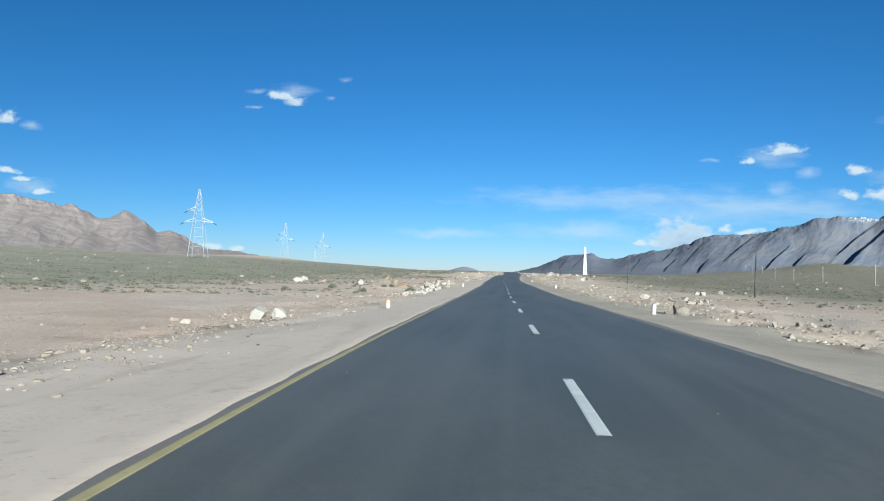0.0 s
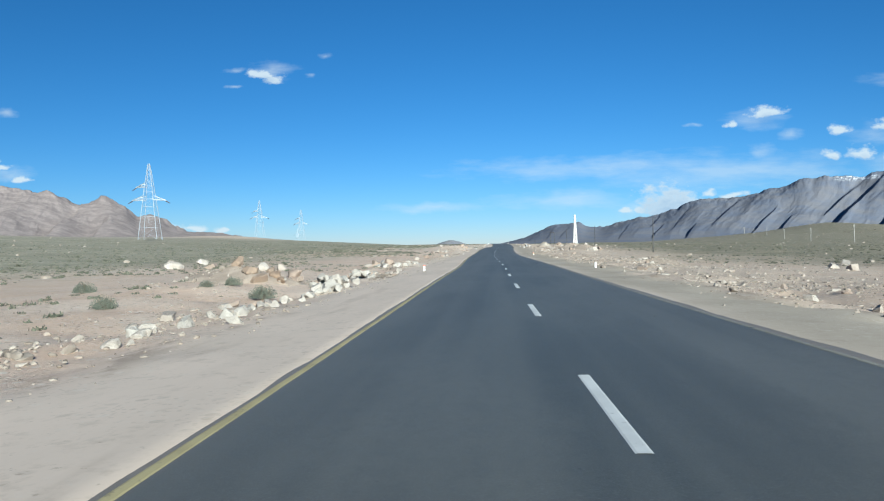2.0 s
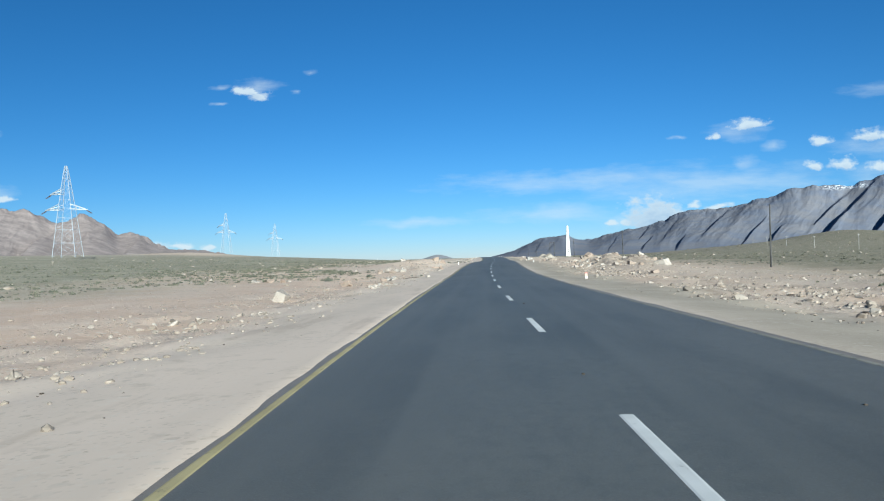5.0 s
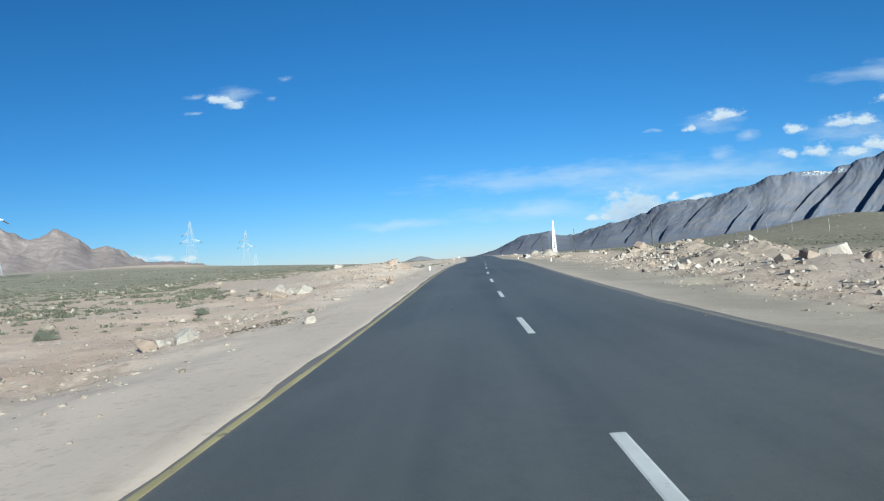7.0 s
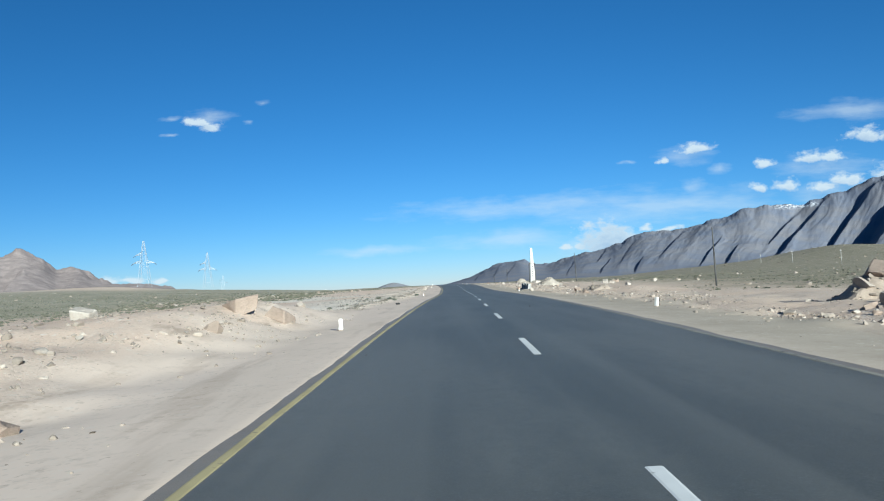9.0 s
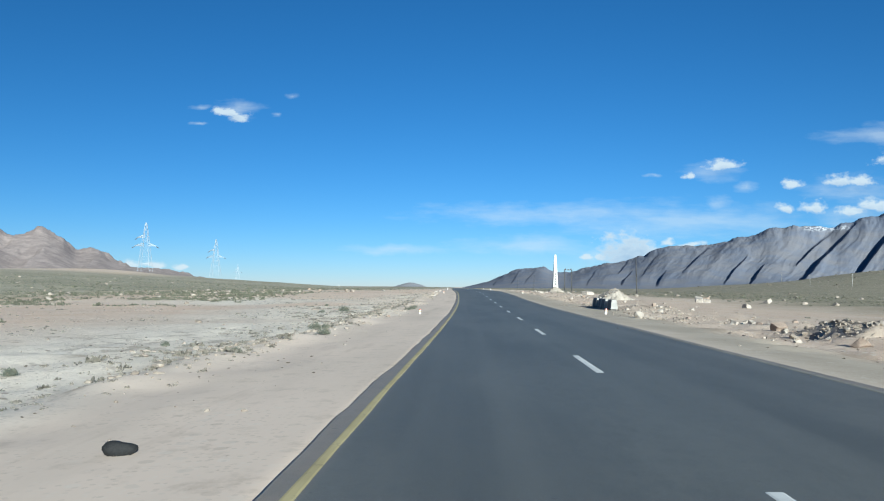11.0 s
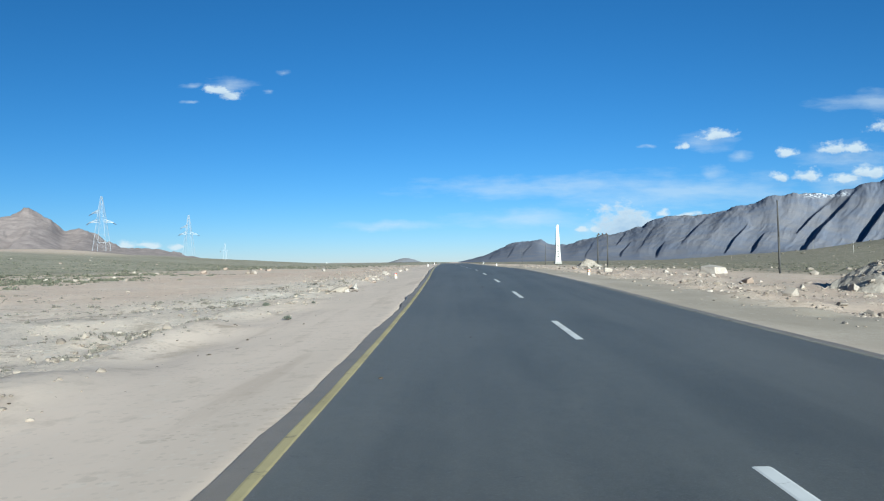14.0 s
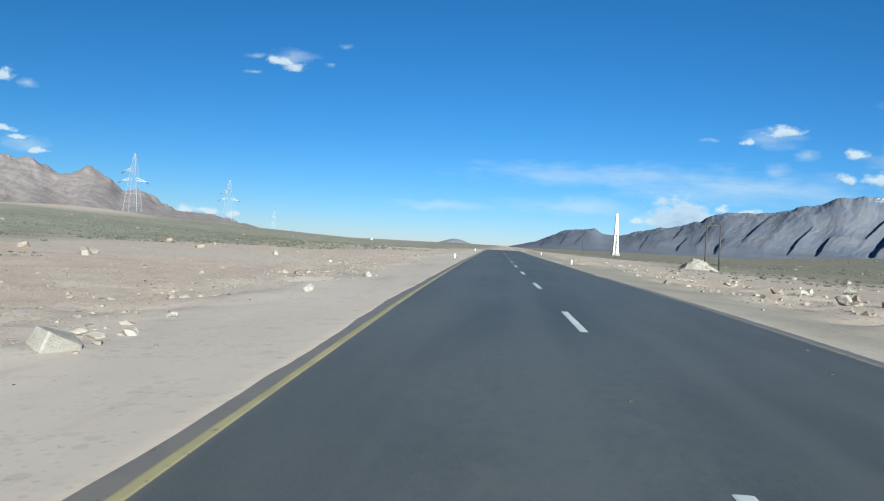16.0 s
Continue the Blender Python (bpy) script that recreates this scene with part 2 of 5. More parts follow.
def ground_material():
    k = Mat("desert_ground", 0.95, spec=0.1)
    at = k.place()
    attr = k.t.nodes.new("ShaderNodeAttribute")
    attr.attribute_name = "soil"
    parts = k.t.nodes.new("ShaderNodeSeparateColor")
    k.t.links.new(attr.outputs["Color"], parts.inputs[0])
    verge, scrub, silt, stony = parts.outputs[0], parts.outputs[1], parts.outputs[2], attr.outputs["Alpha"]
    broad, mid, fine, tiny = k.noise(at, 0.035, 5), k.noise(at, 0.3, 5), k.noise(at, 2.2, 5, 0.7), k.noise(at, 14.0, 4, 0.7)
    soil = k.mix(k.ramp(mid, 0.35, 0.7), (0.535, 0.394, 0.298), (0.59, 0.468, 0.374))
    soil = k.mix(k.ramp(broad, 0.45, 0.66, 0.0, 0.4), soil, (0.53, 0.45, 0.37))
    crust = k.mix(k.ramp(mid, 0.3, 0.7), (0.67, 0.598, 0.508), (0.61, 0.535, 0.447))
    crust = k.mix(k.ramp(k.noise(at, 0.07, 4, 0.5, (0.7, 1.0, 1.0)), 0.5, 0.60, 0.0, 0.4), crust, (0.49, 0.375, 0.29))
    mats = k.math("MULTIPLY", k.ramp(k.noise(at, 1.1, 6, 0.75), 0.53, 0.58), k.ramp(k.noise(at, 0.13, 3), 0.42, 0.55, 0.0, 0.55))
    soil = k.mix(silt, soil, k.mix(mats, crust, (0.235, 0.19, 0.14)))
    sandy = k.mix(k.ramp(k.noise(at, 0.5, 5, 0.6, (1.0, 0.22, 1.0)), 0.35, 0.68), (0.61, 0.50, 0.41), (0.545, 0.45, 0.368))
    sandy = k.mix(k.ramp(k.noise(at, 1.1, 4, 0.6, (1.0, 0.12, 1.0)), 0.56, 0.68, 0.0, 0.32), sandy, (0.34, 0.262, 0.20))
    far = k.mix(k.ramp(k.noise(at, 0.12, 6, 0.7), 0.35, 0.65), (0.245, 0.232, 0.165), (0.36, 0.322, 0.238))
    olive = k.mix(k.ramp(k.noise(at, 0.15, 6, 0.7), 0.35, 0.65), (0.186, 0.168, 0.114), (0.275, 0.24, 0.17))
    cut = k.t.nodes.new("ShaderNodeSeparateXYZ")
    k.t.links.new(at, cut.inputs[0])
    stony_fan = k.ramp(k.noise(at, 0.02, 4, 0.6, (1.0, 0.3, 1.0)), 0.3, 0.7, 0.55, 1.0)
    far = k.mix(k.math("MULTIPLY", k.ramp(cut.outputs[0], -330, -190, 1.0, 0.0), stony_fan), far, (0.43, 0.365, 0.295))
    far = k.mix(stony, far, olive)
    far = k.mix(k.ramp(k.noise(at, 0.012, 4, 0.6, (0.35, 1.0, 1.0)), 0.4, 0.65, 0.0, 0.45), far, (0.20, 0.185, 0.125))
    soil = k.mix(k.math("MULTIPLY", stony, 0.4), soil, (0.43, 0.35, 0.275))
    c = k.mix(scrub, soil, far)
    # right verge mixed darker: its duller light is put into the soil colour
    sandy = k.mix(stony, sandy, k.mix(k.ramp(mid, 0.35, 0.65), (0.40, 0.342, 0.272), (0.335, 0.287, 0.226)))
    c = k.mix(verge, c, sandy)
    c = k.mix(k.ramp(fine, 0.52, 0.72, 0.0, 0.3), c, (0.27, 0.21, 0.16))
    c = k.mix(k.ramp(tiny, 0.6, 0.72, 0.0, 0.5), c, (0.55, 0.50, 0.44))
    c = k.mix(k.ramp(k.noise(at, 6.0, 3, 0.7), 0.64, 0.74, 0.0, 0.4), c, (0.20, 0.155, 0.12))
    rubbly = k.ramp(k.noise(at, 0.45, 4, 0.65), 0.40, 0.62, 0.15, 1.0)
    for scale, chance, keep in ((13.0, 0.55, 0.75), (4.6, 0.80, 0.85)):
        inside, pick, shade = k.pebbles(at, scale)
        there = k.math("MULTIPLY", k.math("MULTIPLY", inside, k.ramp(pick, chance, chance + 0.02)), k.math("MULTIPLY", rubbly, k.ramp(verge, 0.0, 1.0, keep, keep * 0.35)))
        c = k.mix(there, c, k.mix(k.ramp(shade, 0.25, 0.75), (0.26, 0.21, 0.165), (0.60, 0.545, 0.475)))
    band = k.math("MULTIPLY", k.math("MULTIPLY", verge, k.math("SUBTRACT", 1.0, verge)), 4.0)
    patch = k.ramp(k.noise(at, 0.55, 5, 0.7, (1.0, 0.5, 1.0)), 0.52, 0.62, 0.0, 0.5)
    c = k.mix(k.math("MULTIPLY", band, patch), c, (0.20, 0.15, 0.11))
    k.colour(c)
    k.bump(k.mix(0.4, fine, tiny), k.mix(verge, (0.8, 0.8, 0.8), (0.06, 0.06, 0.06)), 0.09)
    return k.m


def asphalt_material():
    k = Mat("asphalt", 0.56, spec=0.5)
    at = k.place()
    grain, patch = k.noise(at, 60.0, 3, 0.8), k.noise(at, 0.5, 5, 0.6, (1.0, 0.25, 1.0))
    lane = k.noise(at, 1.6, 3, 0.5, (1.0, 0.01, 1.0))
    c = k.mix(k.ramp(patch, 0.35, 0.65), (0.067, 0.068, 0.058), (0.105, 0.104, 0.089))
    c = k.mix(k.ramp(k.noise(at, 7.0, 5, 0.8, (1.0, 0.6, 1.0)), 0.38, 0.68, 0.0, 0.5), c, (0.050, 0.053, 0.048))
    c = k.mix(k.ramp(lane, 0.4, 0.65, 0.0, 0.5), c, (0.112, 0.111, 0.096))
    c = k.mix(k.ramp(grain, 0.52, 0.7, 0.0, 0.7), c, (0.16, 0.162, 0.148))
    c = k.mix(k.ramp(k.noise(at, 2.3, 5, 0.75), 0.68, 0.74, 0.0, 0.7), c, (0.035, 0.035, 0.036))
    dust = k.t.nodes.new("ShaderNodeAttribute")
    dust.attribute_name = "dust"
    edge = k.math("MULTIPLY", dust.outputs["Fac"], k.ramp(k.noise(at, 1.4, 4, 0.7), 0.25, 0.6, 0.65, 1.0))
    c = k.mix(edge, c, (0.205, 0.172, 0.137))
    c = k.mix(k.ramp(k.noise(at, 11.0, 3, 0.8), 0.66, 0.72, 0.0, 0.6), c, (0.028, 0.028, 0.028))
    c = k.mix(k.ramp(k.noise(at, 17.0, 3, 0.8), 0.68, 0.73, 0.0, 0.5), c, (0.17, 0.165, 0.155))
    k.colour(c)
    k.bump(grain, 0.35, 0.006)
    return k.m


def marking_material(name, paint, wear):
    k = Mat(name, 0.75)
    at = k.place()
    worn = k.ramp(k.noise(at, 5.0, 5, 0.75), wear, wear + 0.16)
    c = k.mix(k.ramp(k.noise(at, 1.0, 3), 0.3, 0.7), paint, tuple(v * 0.8 for v in paint))
    k.colour(k.mix(worn, c, (0.10, 0.095, 0.085)))
    k.bump(k.noise(at, 50.0, 3), 0.3, 0.005)
    return k.m


def rock_material(name, pale, dull, varied=0.55):
    k = Mat(name, 0.9, spec=0.2)
    at = k.place(True)
    broad, fine = k.noise(at, 1.3, 5, 0.65), k.noise(at, 9.0, 5, 0.75)
    c = k.mix(k.ramp(broad, 0.3, 0.7), pale, dull)
    c = k.mix(k.ramp(fine, 0.45, 0.75, 0.0, 0.5), c, tuple(v * 0.45 for v in dull))
    c = k.mix(k.ramp(k.chance(), 0.4, 1, 0, varied), c, (0.27, 0.22, 0.18))
    k.colour(c)
    k.bump(fine, 0.6, 0.08)
    return k.m


def mountain_material(name, a, b, scale, snow, grit):
    k = Mat(name, 1.0, spec=0.0)
    at = k.place()
    broad, fine = k.noise(at, scale, 6, 0.65), k.noise(at, scale * 8, 5, 0.7)
    c = k.mix(k.ramp(broad, 0.35, 0.65), a, b)
    c = k.mix(k.ramp(fine, 0.4, 0.7, 0.0, grit), c, tuple(v * 0.72 for v in a))
    if snow:
        s = k.t.nodes.new("ShaderNodeSeparateXYZ")
        k.t.links.new(at, s.inputs[0])
        high = k.math("MULTIPLY", k.ramp(s.outputs[2], snow, snow + 34), k.math("MULTIPLY", k.ramp(s.outputs[0], 1760, 1840), k.ramp(s.outputs[0], 1945, 1975, 1.0, 0.0)))
        c = k.mix(k.math("MULTIPLY", high, k.ramp(fine, 0.5, 0.56)), c, (0.75, 0.78, 0.82))
    k.colour(c)
    k.bump(fine, 0.3, 4.0)
    return k.m


GROUND, ASPHALT = ground_material(), asphalt_material()
WHITE_LINE = marking_material("white_road_paint", (0.62, 0.62, 0.60), 0.60)
YELLOW_LINE = marking_material("yellow_road_paint", (0.41, 0.345, 0.18), 0.57)
DULL_LINE = marking_material("worn_pale_road_paint", (0.24, 0.225, 0.185), 0.52)
PALE_ROCK = rock_material("pale_granite", (0.43, 0.39, 0.345), (0.33, 0.285, 0.24))
CLEAN_ROCK = rock_material("freshly_broken_granite", (0.42, 0.39, 0.35), (0.35, 0.315, 0.275), 0.25)
ORANGE_ROCK = rock_material("rusty_orange_rock", (0.30, 0.215, 0.15), (0.23, 0.168, 0.122))
PINK_ROCK = rock_material("pinkish_granite", (0.33, 0.26, 0.21), (0.26, 0.20, 0.158))
TAN_ROCK = rock_material("dull_tan_rock", (0.27, 0.235, 0.195), (0.20, 0.172, 0.145), 0.2)
RUBBLE = two_tone("loose_rubble", (0.34, 0.298, 0.252), (0.26, 0.212, 0.168), 2.0, chance=0.5, island=True)
BANK_STONE = two_tone("bank_stone", (0.40, 0.355, 0.305), (0.29, 0.24, 0.195), 2.0, chance=0.75, island=True)
DARK_STONE = two_tone("varnished_dark_stone", (0.15, 0.13, 0.10), (0.22, 0.19, 0.145), 0.5, chance=0.5, island=True)
MATS = two_tone("dry_grey_tufts", (0.14, 0.13, 0.105), (0.21, 0.19, 0.16), 3.0, chance=0.4, island=True)
CRUST = two_tone("dried_mud", (0.40, 0.345, 0.285), (0.33, 0.275, 0.22), 2.0, chance=0.3, island=True)
GREY_HEAP = two_tone("dumped_grey_stone", (0.40, 0.355, 0.30), (0.30, 0.26, 0.215), 2.5, bump=0.8, dist=0.06)
HEAP = two_tone("dumped_soil", (0.40, 0.325, 0.26), (0.32, 0.255, 0.20), 1.5, bump=0.7, dist=0.05)
SCRUB = two_tone("dry_scrub_leaves", (0.095, 0.10, 0.072), (0.15, 0.148, 0.108), 1.0, chance=0.5, island=True)
BUSH = two_tone("grey_green_leaves", (0.115, 0.128, 0.10), (0.16, 0.17, 0.13), 4.0, own=True)
TWIG = two_tone("dry_twig", (0.12, 0.09, 0.06), (0.18, 0.14, 0.10), 6.0, own=True)
# for dry litter and clods, and for dark bits that stand in for shadows
LITTER_AND_SHADE = two_tone("dry_litter_and_shade", (0.07, 0.055, 0.04), (0.13, 0.10, 0.075), 3.0, chance=0.4, island=True)
WHITEWASH = two_tone("whitewashed_concrete", (0.62, 0.61, 0.585), (0.52, 0.50, 0.47), 3.0, own=True, bump=0.2, dist=0.01)
RED_PAINT = two_tone("faded_red_paint", (0.55, 0.10, 0.045), (0.45, 0.09, 0.05), 8.0, own=True, bump=0.1)
YELLOW_PAINT = two_tone("faded_yellow_paint", (0.65, 0.38, 0.07), (0.55, 0.33, 0.08), 8.0, own=True, bump=0.1)
BLACK_PAINT = two_tone("black_paint_on_concrete", (0.03, 0.03, 0.032), (0.05, 0.05, 0.05), 4.0, own=True, bump=0.2)
FADED_BLACK = two_tone("faded_black_paint", (0.115, 0.115, 0.118), (0.18, 0.176, 0.17), 4.0, own=True, bump=0.2)
CONCRETE = two_tone("cast_concrete", (0.35, 0.34, 0.32), (0.26, 0.25, 0.232), 3.0, own=True, bump=0.3, dist=0.02)
STEEL = two_tone("galvanised_steel", (0.34, 0.37, 0.41), (0.28, 0.31, 0.34), 0.5, rough=0.6, own=True, bump=0.05, metal=0.3)
POLE_STEEL = two_tone("dark_weathered_pole", (0.05, 0.05, 0.05), (0.08, 0.076, 0.07), 1.5, rough=0.7, own=True, bump=0.2)
PORCELAIN = two_tone("dark_insulator", (0.06, 0.04, 0.035), (0.09, 0.06, 0.05), 5.0, rough=0.3, own=True, bump=0.05)
RUBBER = two_tone("perished_rubber", (0.012, 0.012, 0.013), (0.025, 0.025, 0.025), 8.0, rough=0.7, own=True, bump=0.4)
# blue in this base colour stands in for the air's haze over grey-brown rock
HAZED_ROCK = mountain_material("haze_blue_mountain_rock", (0.148, 0.164, 0.208), (0.190, 0.188, 0.204), 0.008, 288, 0.3)
BROWN = mountain_material("pinkish_brown_mountain_rock", (0.25, 0.21, 0.198), (0.355, 0.30, 0.278), 0.016, 0, 0.45)
# the far hill's haze is mixed into its bluish grey base colour
BROWN_FAR = mountain_material("hazy_brown_hill", (0.21, 0.215, 0.235), (0.26, 0.255, 0.26), 0.02, 0, 0.4)



# ---- helpers for building ----
def part(name, bm, material, parent=None, label="", smooth=False):
    me = bpy.data.meshes.new(name)
    bm.to_mesh(me)
    bm.free()
    me.materials.append(material)
    if smooth:
        for p in me.polygons:
            p.use_smooth = True
    ob = new(name, me)
    ob.parent = parent
    if label:
        tagged(ob, label)
    return ob


def raw(name, verts, faces, material, smooth=False):
    me = bpy.data.meshes.new(name)
    me.from_pydata(verts, [], faces)
    me.materials.append(material)
    if smooth:
        me.polygons.foreach_set("use_smooth", [True] * len(me.polygons))
    me.update()
    return new(name, me)


def thing(name, label, category, group=""):
    return tagged(new(name), label, category, group)


def add_box(bm, lo, hi, bevel=0.0):
    made = bmesh.ops.create_cube(bm, size=1)["verts"]
    for v in made:
        v.co = [(a + b) / 2 + c * (b - a) for a, b, c in zip(lo, hi, v.co)]
    if bevel:
        edges = list({e for v in made for e in v.link_edges})
        bmesh.ops.bevel(bm, geom=edges, offset=bevel, segments=2, affect="EDGES")
    return made


def strut(bm, a, b, w):
    """A square bar from a to b."""
    a, b = Vector(a), Vector(b)
    q = (b - a).to_track_quat("Z", "Y").to_matrix()
    vs = [bm.verts.new(p + q @ Vector((i * w / 2, j * w / 2, 0))) for p in (a, b) for i, j in ((-1, -1), (1, -1), (1, 1), (-1, 1))]
    for i in range(4):
        bm.faces.new((vs[i], vs[(i + 1) % 4], vs[4 + (i + 1) % 4], vs[4 + i]))
    bm.faces.new(vs[3::-1])
    bm.faces.new(vs[4:])


def cone(bm, z0, z1, r0, r1, n=14, at=(0, 0)):
    bmesh.ops.create_cone(bm, cap_ends=True, segments=n, radius1=r0, radius2=r1, depth=z1 - z0,
                          matrix=Matrix.Translation((at[0], at[1], (z0 + z1) / 2)))


def hash2(ix, iy, seed):
    h = (ix.astype(np.int64) * 374761393 + iy.astype(np.int64) * 668265263 + seed * 1442695041) & 0x7FFFFFFF
    h = ((h ^ (h >> 13)) * 1274126177) & 0x7FFFFFFF
    return ((h ^ (h >> 16)) & 0xFFFF) / 65535.0


def vnoise(x, y, size, seed=0):
    """Smooth value noise, 0 to 1, with cells of that size in metres."""
    x, y = np.asarray(x, float) / size, np.asarray(y, float) / size
    ix, iy = np.floor(x), np.floor(y)
    fx, fy = x - ix, y - iy
    fx, fy = fx * fx * (3 - 2 * fx), fy * fy * (3 - 2 * fy)
    a, b = hash2(ix, iy, seed), hash2(ix + 1, iy, seed)
    c, d = hash2(ix, iy + 1, seed), hash2(ix + 1, iy + 1, seed)
    return (a * (1 - fx) + b * fx) * (1 - fy) + (c * (1 - fx) + d * fx) * fy


def fractal(x, y, size, octaves=4, seed=0):
    total, amp, norm = 0.0, 1.0, 0.0
    for i in range(octaves):
        total, norm = total + amp * vnoise(x, y, size / 2 ** i, seed + i * 17), norm + amp
        amp *= 0.5
    return total / norm


def step(a, b, v):
    t = np.clip((np.asarray(v, float) - a) / (b - a), 0, 1)
    return t * t * (3 - 2 * t)


# ---- the road's line and the lie of the land ----
KNOT = 23.0
ROAD_Z = np.array([-0.31, 0.0, -0.16, -0.39, -0.5, -0.59, -0.61, -0.66, -0.63, -0.38, -0.13, -0.05, -0.11, -0.14, 0.0, 0.36,
                   0.62, 0.63, 0.65, 0.64, 0.66, 0.70, 0.72, 0.6, 0.3, -0.1, -0.5, -0.9, -1.2, -1.4, -1.5, -1.5, -1.5])
ROAD_X = np.array([0.41, 0.0, -0.39, -0.75, -1.02, -1.19, -1.67, -2.01, -2.09, -1.98, -1.56, -1.06, -0.53, -0.17, 0.0, -0.07,
                   -0.45, -0.88, -1.2, -1.47, -1.74, -2.0, -2.2, -2.3, -2.2, -1.8, -1.0, 0.2, 1.8, 3.8, 6.0, 8.4, 11.0])
LEFT_LINE, RIGHT_LINE = 3.17, 3.36


def spline(k, y):
    u = np.clip((np.asarray(y, float) + KNOT) / KNOT, 0.0, len(k) - 1.001)
    i = np.clip(np.floor(u).astype(int), 1, len(k) - 3)
    t = u - i
    a, b, c, d = k[i - 1], k[i], k[i + 1], k[i + 2]
    return 0.5 * (2 * b + (c - a) * t + (2 * a - 5 * b + 4 * c - d) * t * t + (3 * b - a - 3 * c + d) * t ** 3)


def bump_at(x, y, cx, cy, rx, ry, h):
    return h * np.exp(-((x - cx) / rx) ** 2 - ((y - cy) / ry) ** 2)


def hill(x, y):
    return bump_at(x, y, 328, 805, 47, 160, 13.0) + bump_at(x, y, 258, 830, 85, 240, 6.5) + bump_at(x, y, 205, 600, 80, 170, 1.5)


def fan(x, y):
    """The gravel fan below the western mountains; it ends in a low edge beyond the pylons."""
    rise = 0.045 * (np.clip(-x - 60, 0, 230) + 0.62 * np.clip(-x - 290, 0, 4000))
    beyond = step(880, 1120, y) * step(-0.36, -0.30, x / np.maximum(y - 250, 1.0))
    return rise * (1 - 0.93 * beyond) - 2.2 * beyond + bump_at(x, y, -268, 795, 60, 38, 3.2)


def height(x, y):
    """The ground's height."""
    x, y = np.asarray(x, float), np.asarray(y, float)
    u = x - spline(ROAD_X, y)
    a = np.abs(u)
    cross = np.where(u < 0, np.interp(a, [0, 2.95, 3.3, 5.5, 9, 20, 60], [-0.28, -0.28, -0.04, -0.13, -0.36, -0.42, -0.25]),
                     np.interp(a, [0, 2.95, 3.3, 5.5, 9, 20, 30, 80], [-0.28, -0.28, -0.04, -0.12, -0.36, -0.55, -0.85, -1.0]))
    z = spline(ROAD_Z, y) * np.interp(a, [0, 40, 200], [1.0, 0.9, 0.2]) + cross
    # the fan that climbs to the hills on one side, and the hills on the other
    z = z + fan(x, y) + hill(x, y)
    # banks and dumped mounds along the verges
    far = step(5.5, 9.0, a)
    z = z + far * (bump_at(x, y, -13, 206, 6, 14, 0.9) + bump_at(x, y, -9.2, 213, 3.4, 9, 0.6) + bump_at(x, y, -14, 66, 4.5, 6, 0.55) + bump_at(x, y, 14, 194, 6.5, 15, 0.45)
                   + bump_at(x, y, 12, 172, 4, 10, 0.5)
                   + bump_at(x, y, -10, 100, 2.5, 6, 0.35) + bump_at(x, y, 10, 100, 3, 8, 0.3) + bump_at(x, y, 10, 42, 3, 6, 0.3)
                   + bump_at(x, y, 14, 255, 4, 7, 0.4) + bump_at(x, y, -9, 182, 2, 8, 0.3) + bump_at(x, y, 10, 286, 5, 10, 0.32))
    z = z + np.exp(-((u + 7.3 + 1.2 * (fractal(y, y * 0, 14.0, 2, 33) - 0.5)) / 0.7) ** 2) * step(226, 240, y) * step(345, 320, y) * fractal(x, y, 1.5, 3, 35) * 0.3
    rough = far * (fractal(x, y, 7.0, 4, 3) - 0.5) * 0.32 + step(5.0, 7.5, a) * (0.3 + 0.7 * step(18, 9, a)) * step(60, 25, a) * (fractal(x, y, 1.6, 4, 9) - 0.45) * np.where(u > 0, 0.46, 0.34)
    small = step(3.9, 5.0, a) * (fractal(x, y, 1.2, 3, 5) - 0.5) * 0.03
    wide = step(40, 200, a) * (fractal(x, y, 90, 4, 7) - 0.5) * 2.8
    calm = 1 - np.exp(-((x - 7.6) / 1.6) ** 4 - ((y - 283) / 5.5) ** 4)
    return z + (rough + small) * calm + wide


def ground_z(x, y):
    return float(height(x, y))


def geometric(start, stop, first, growth):
    out, s = [start], first
    while out[-1] < stop:
        out.append(out[-1] + s)
        s *= growth
    return out


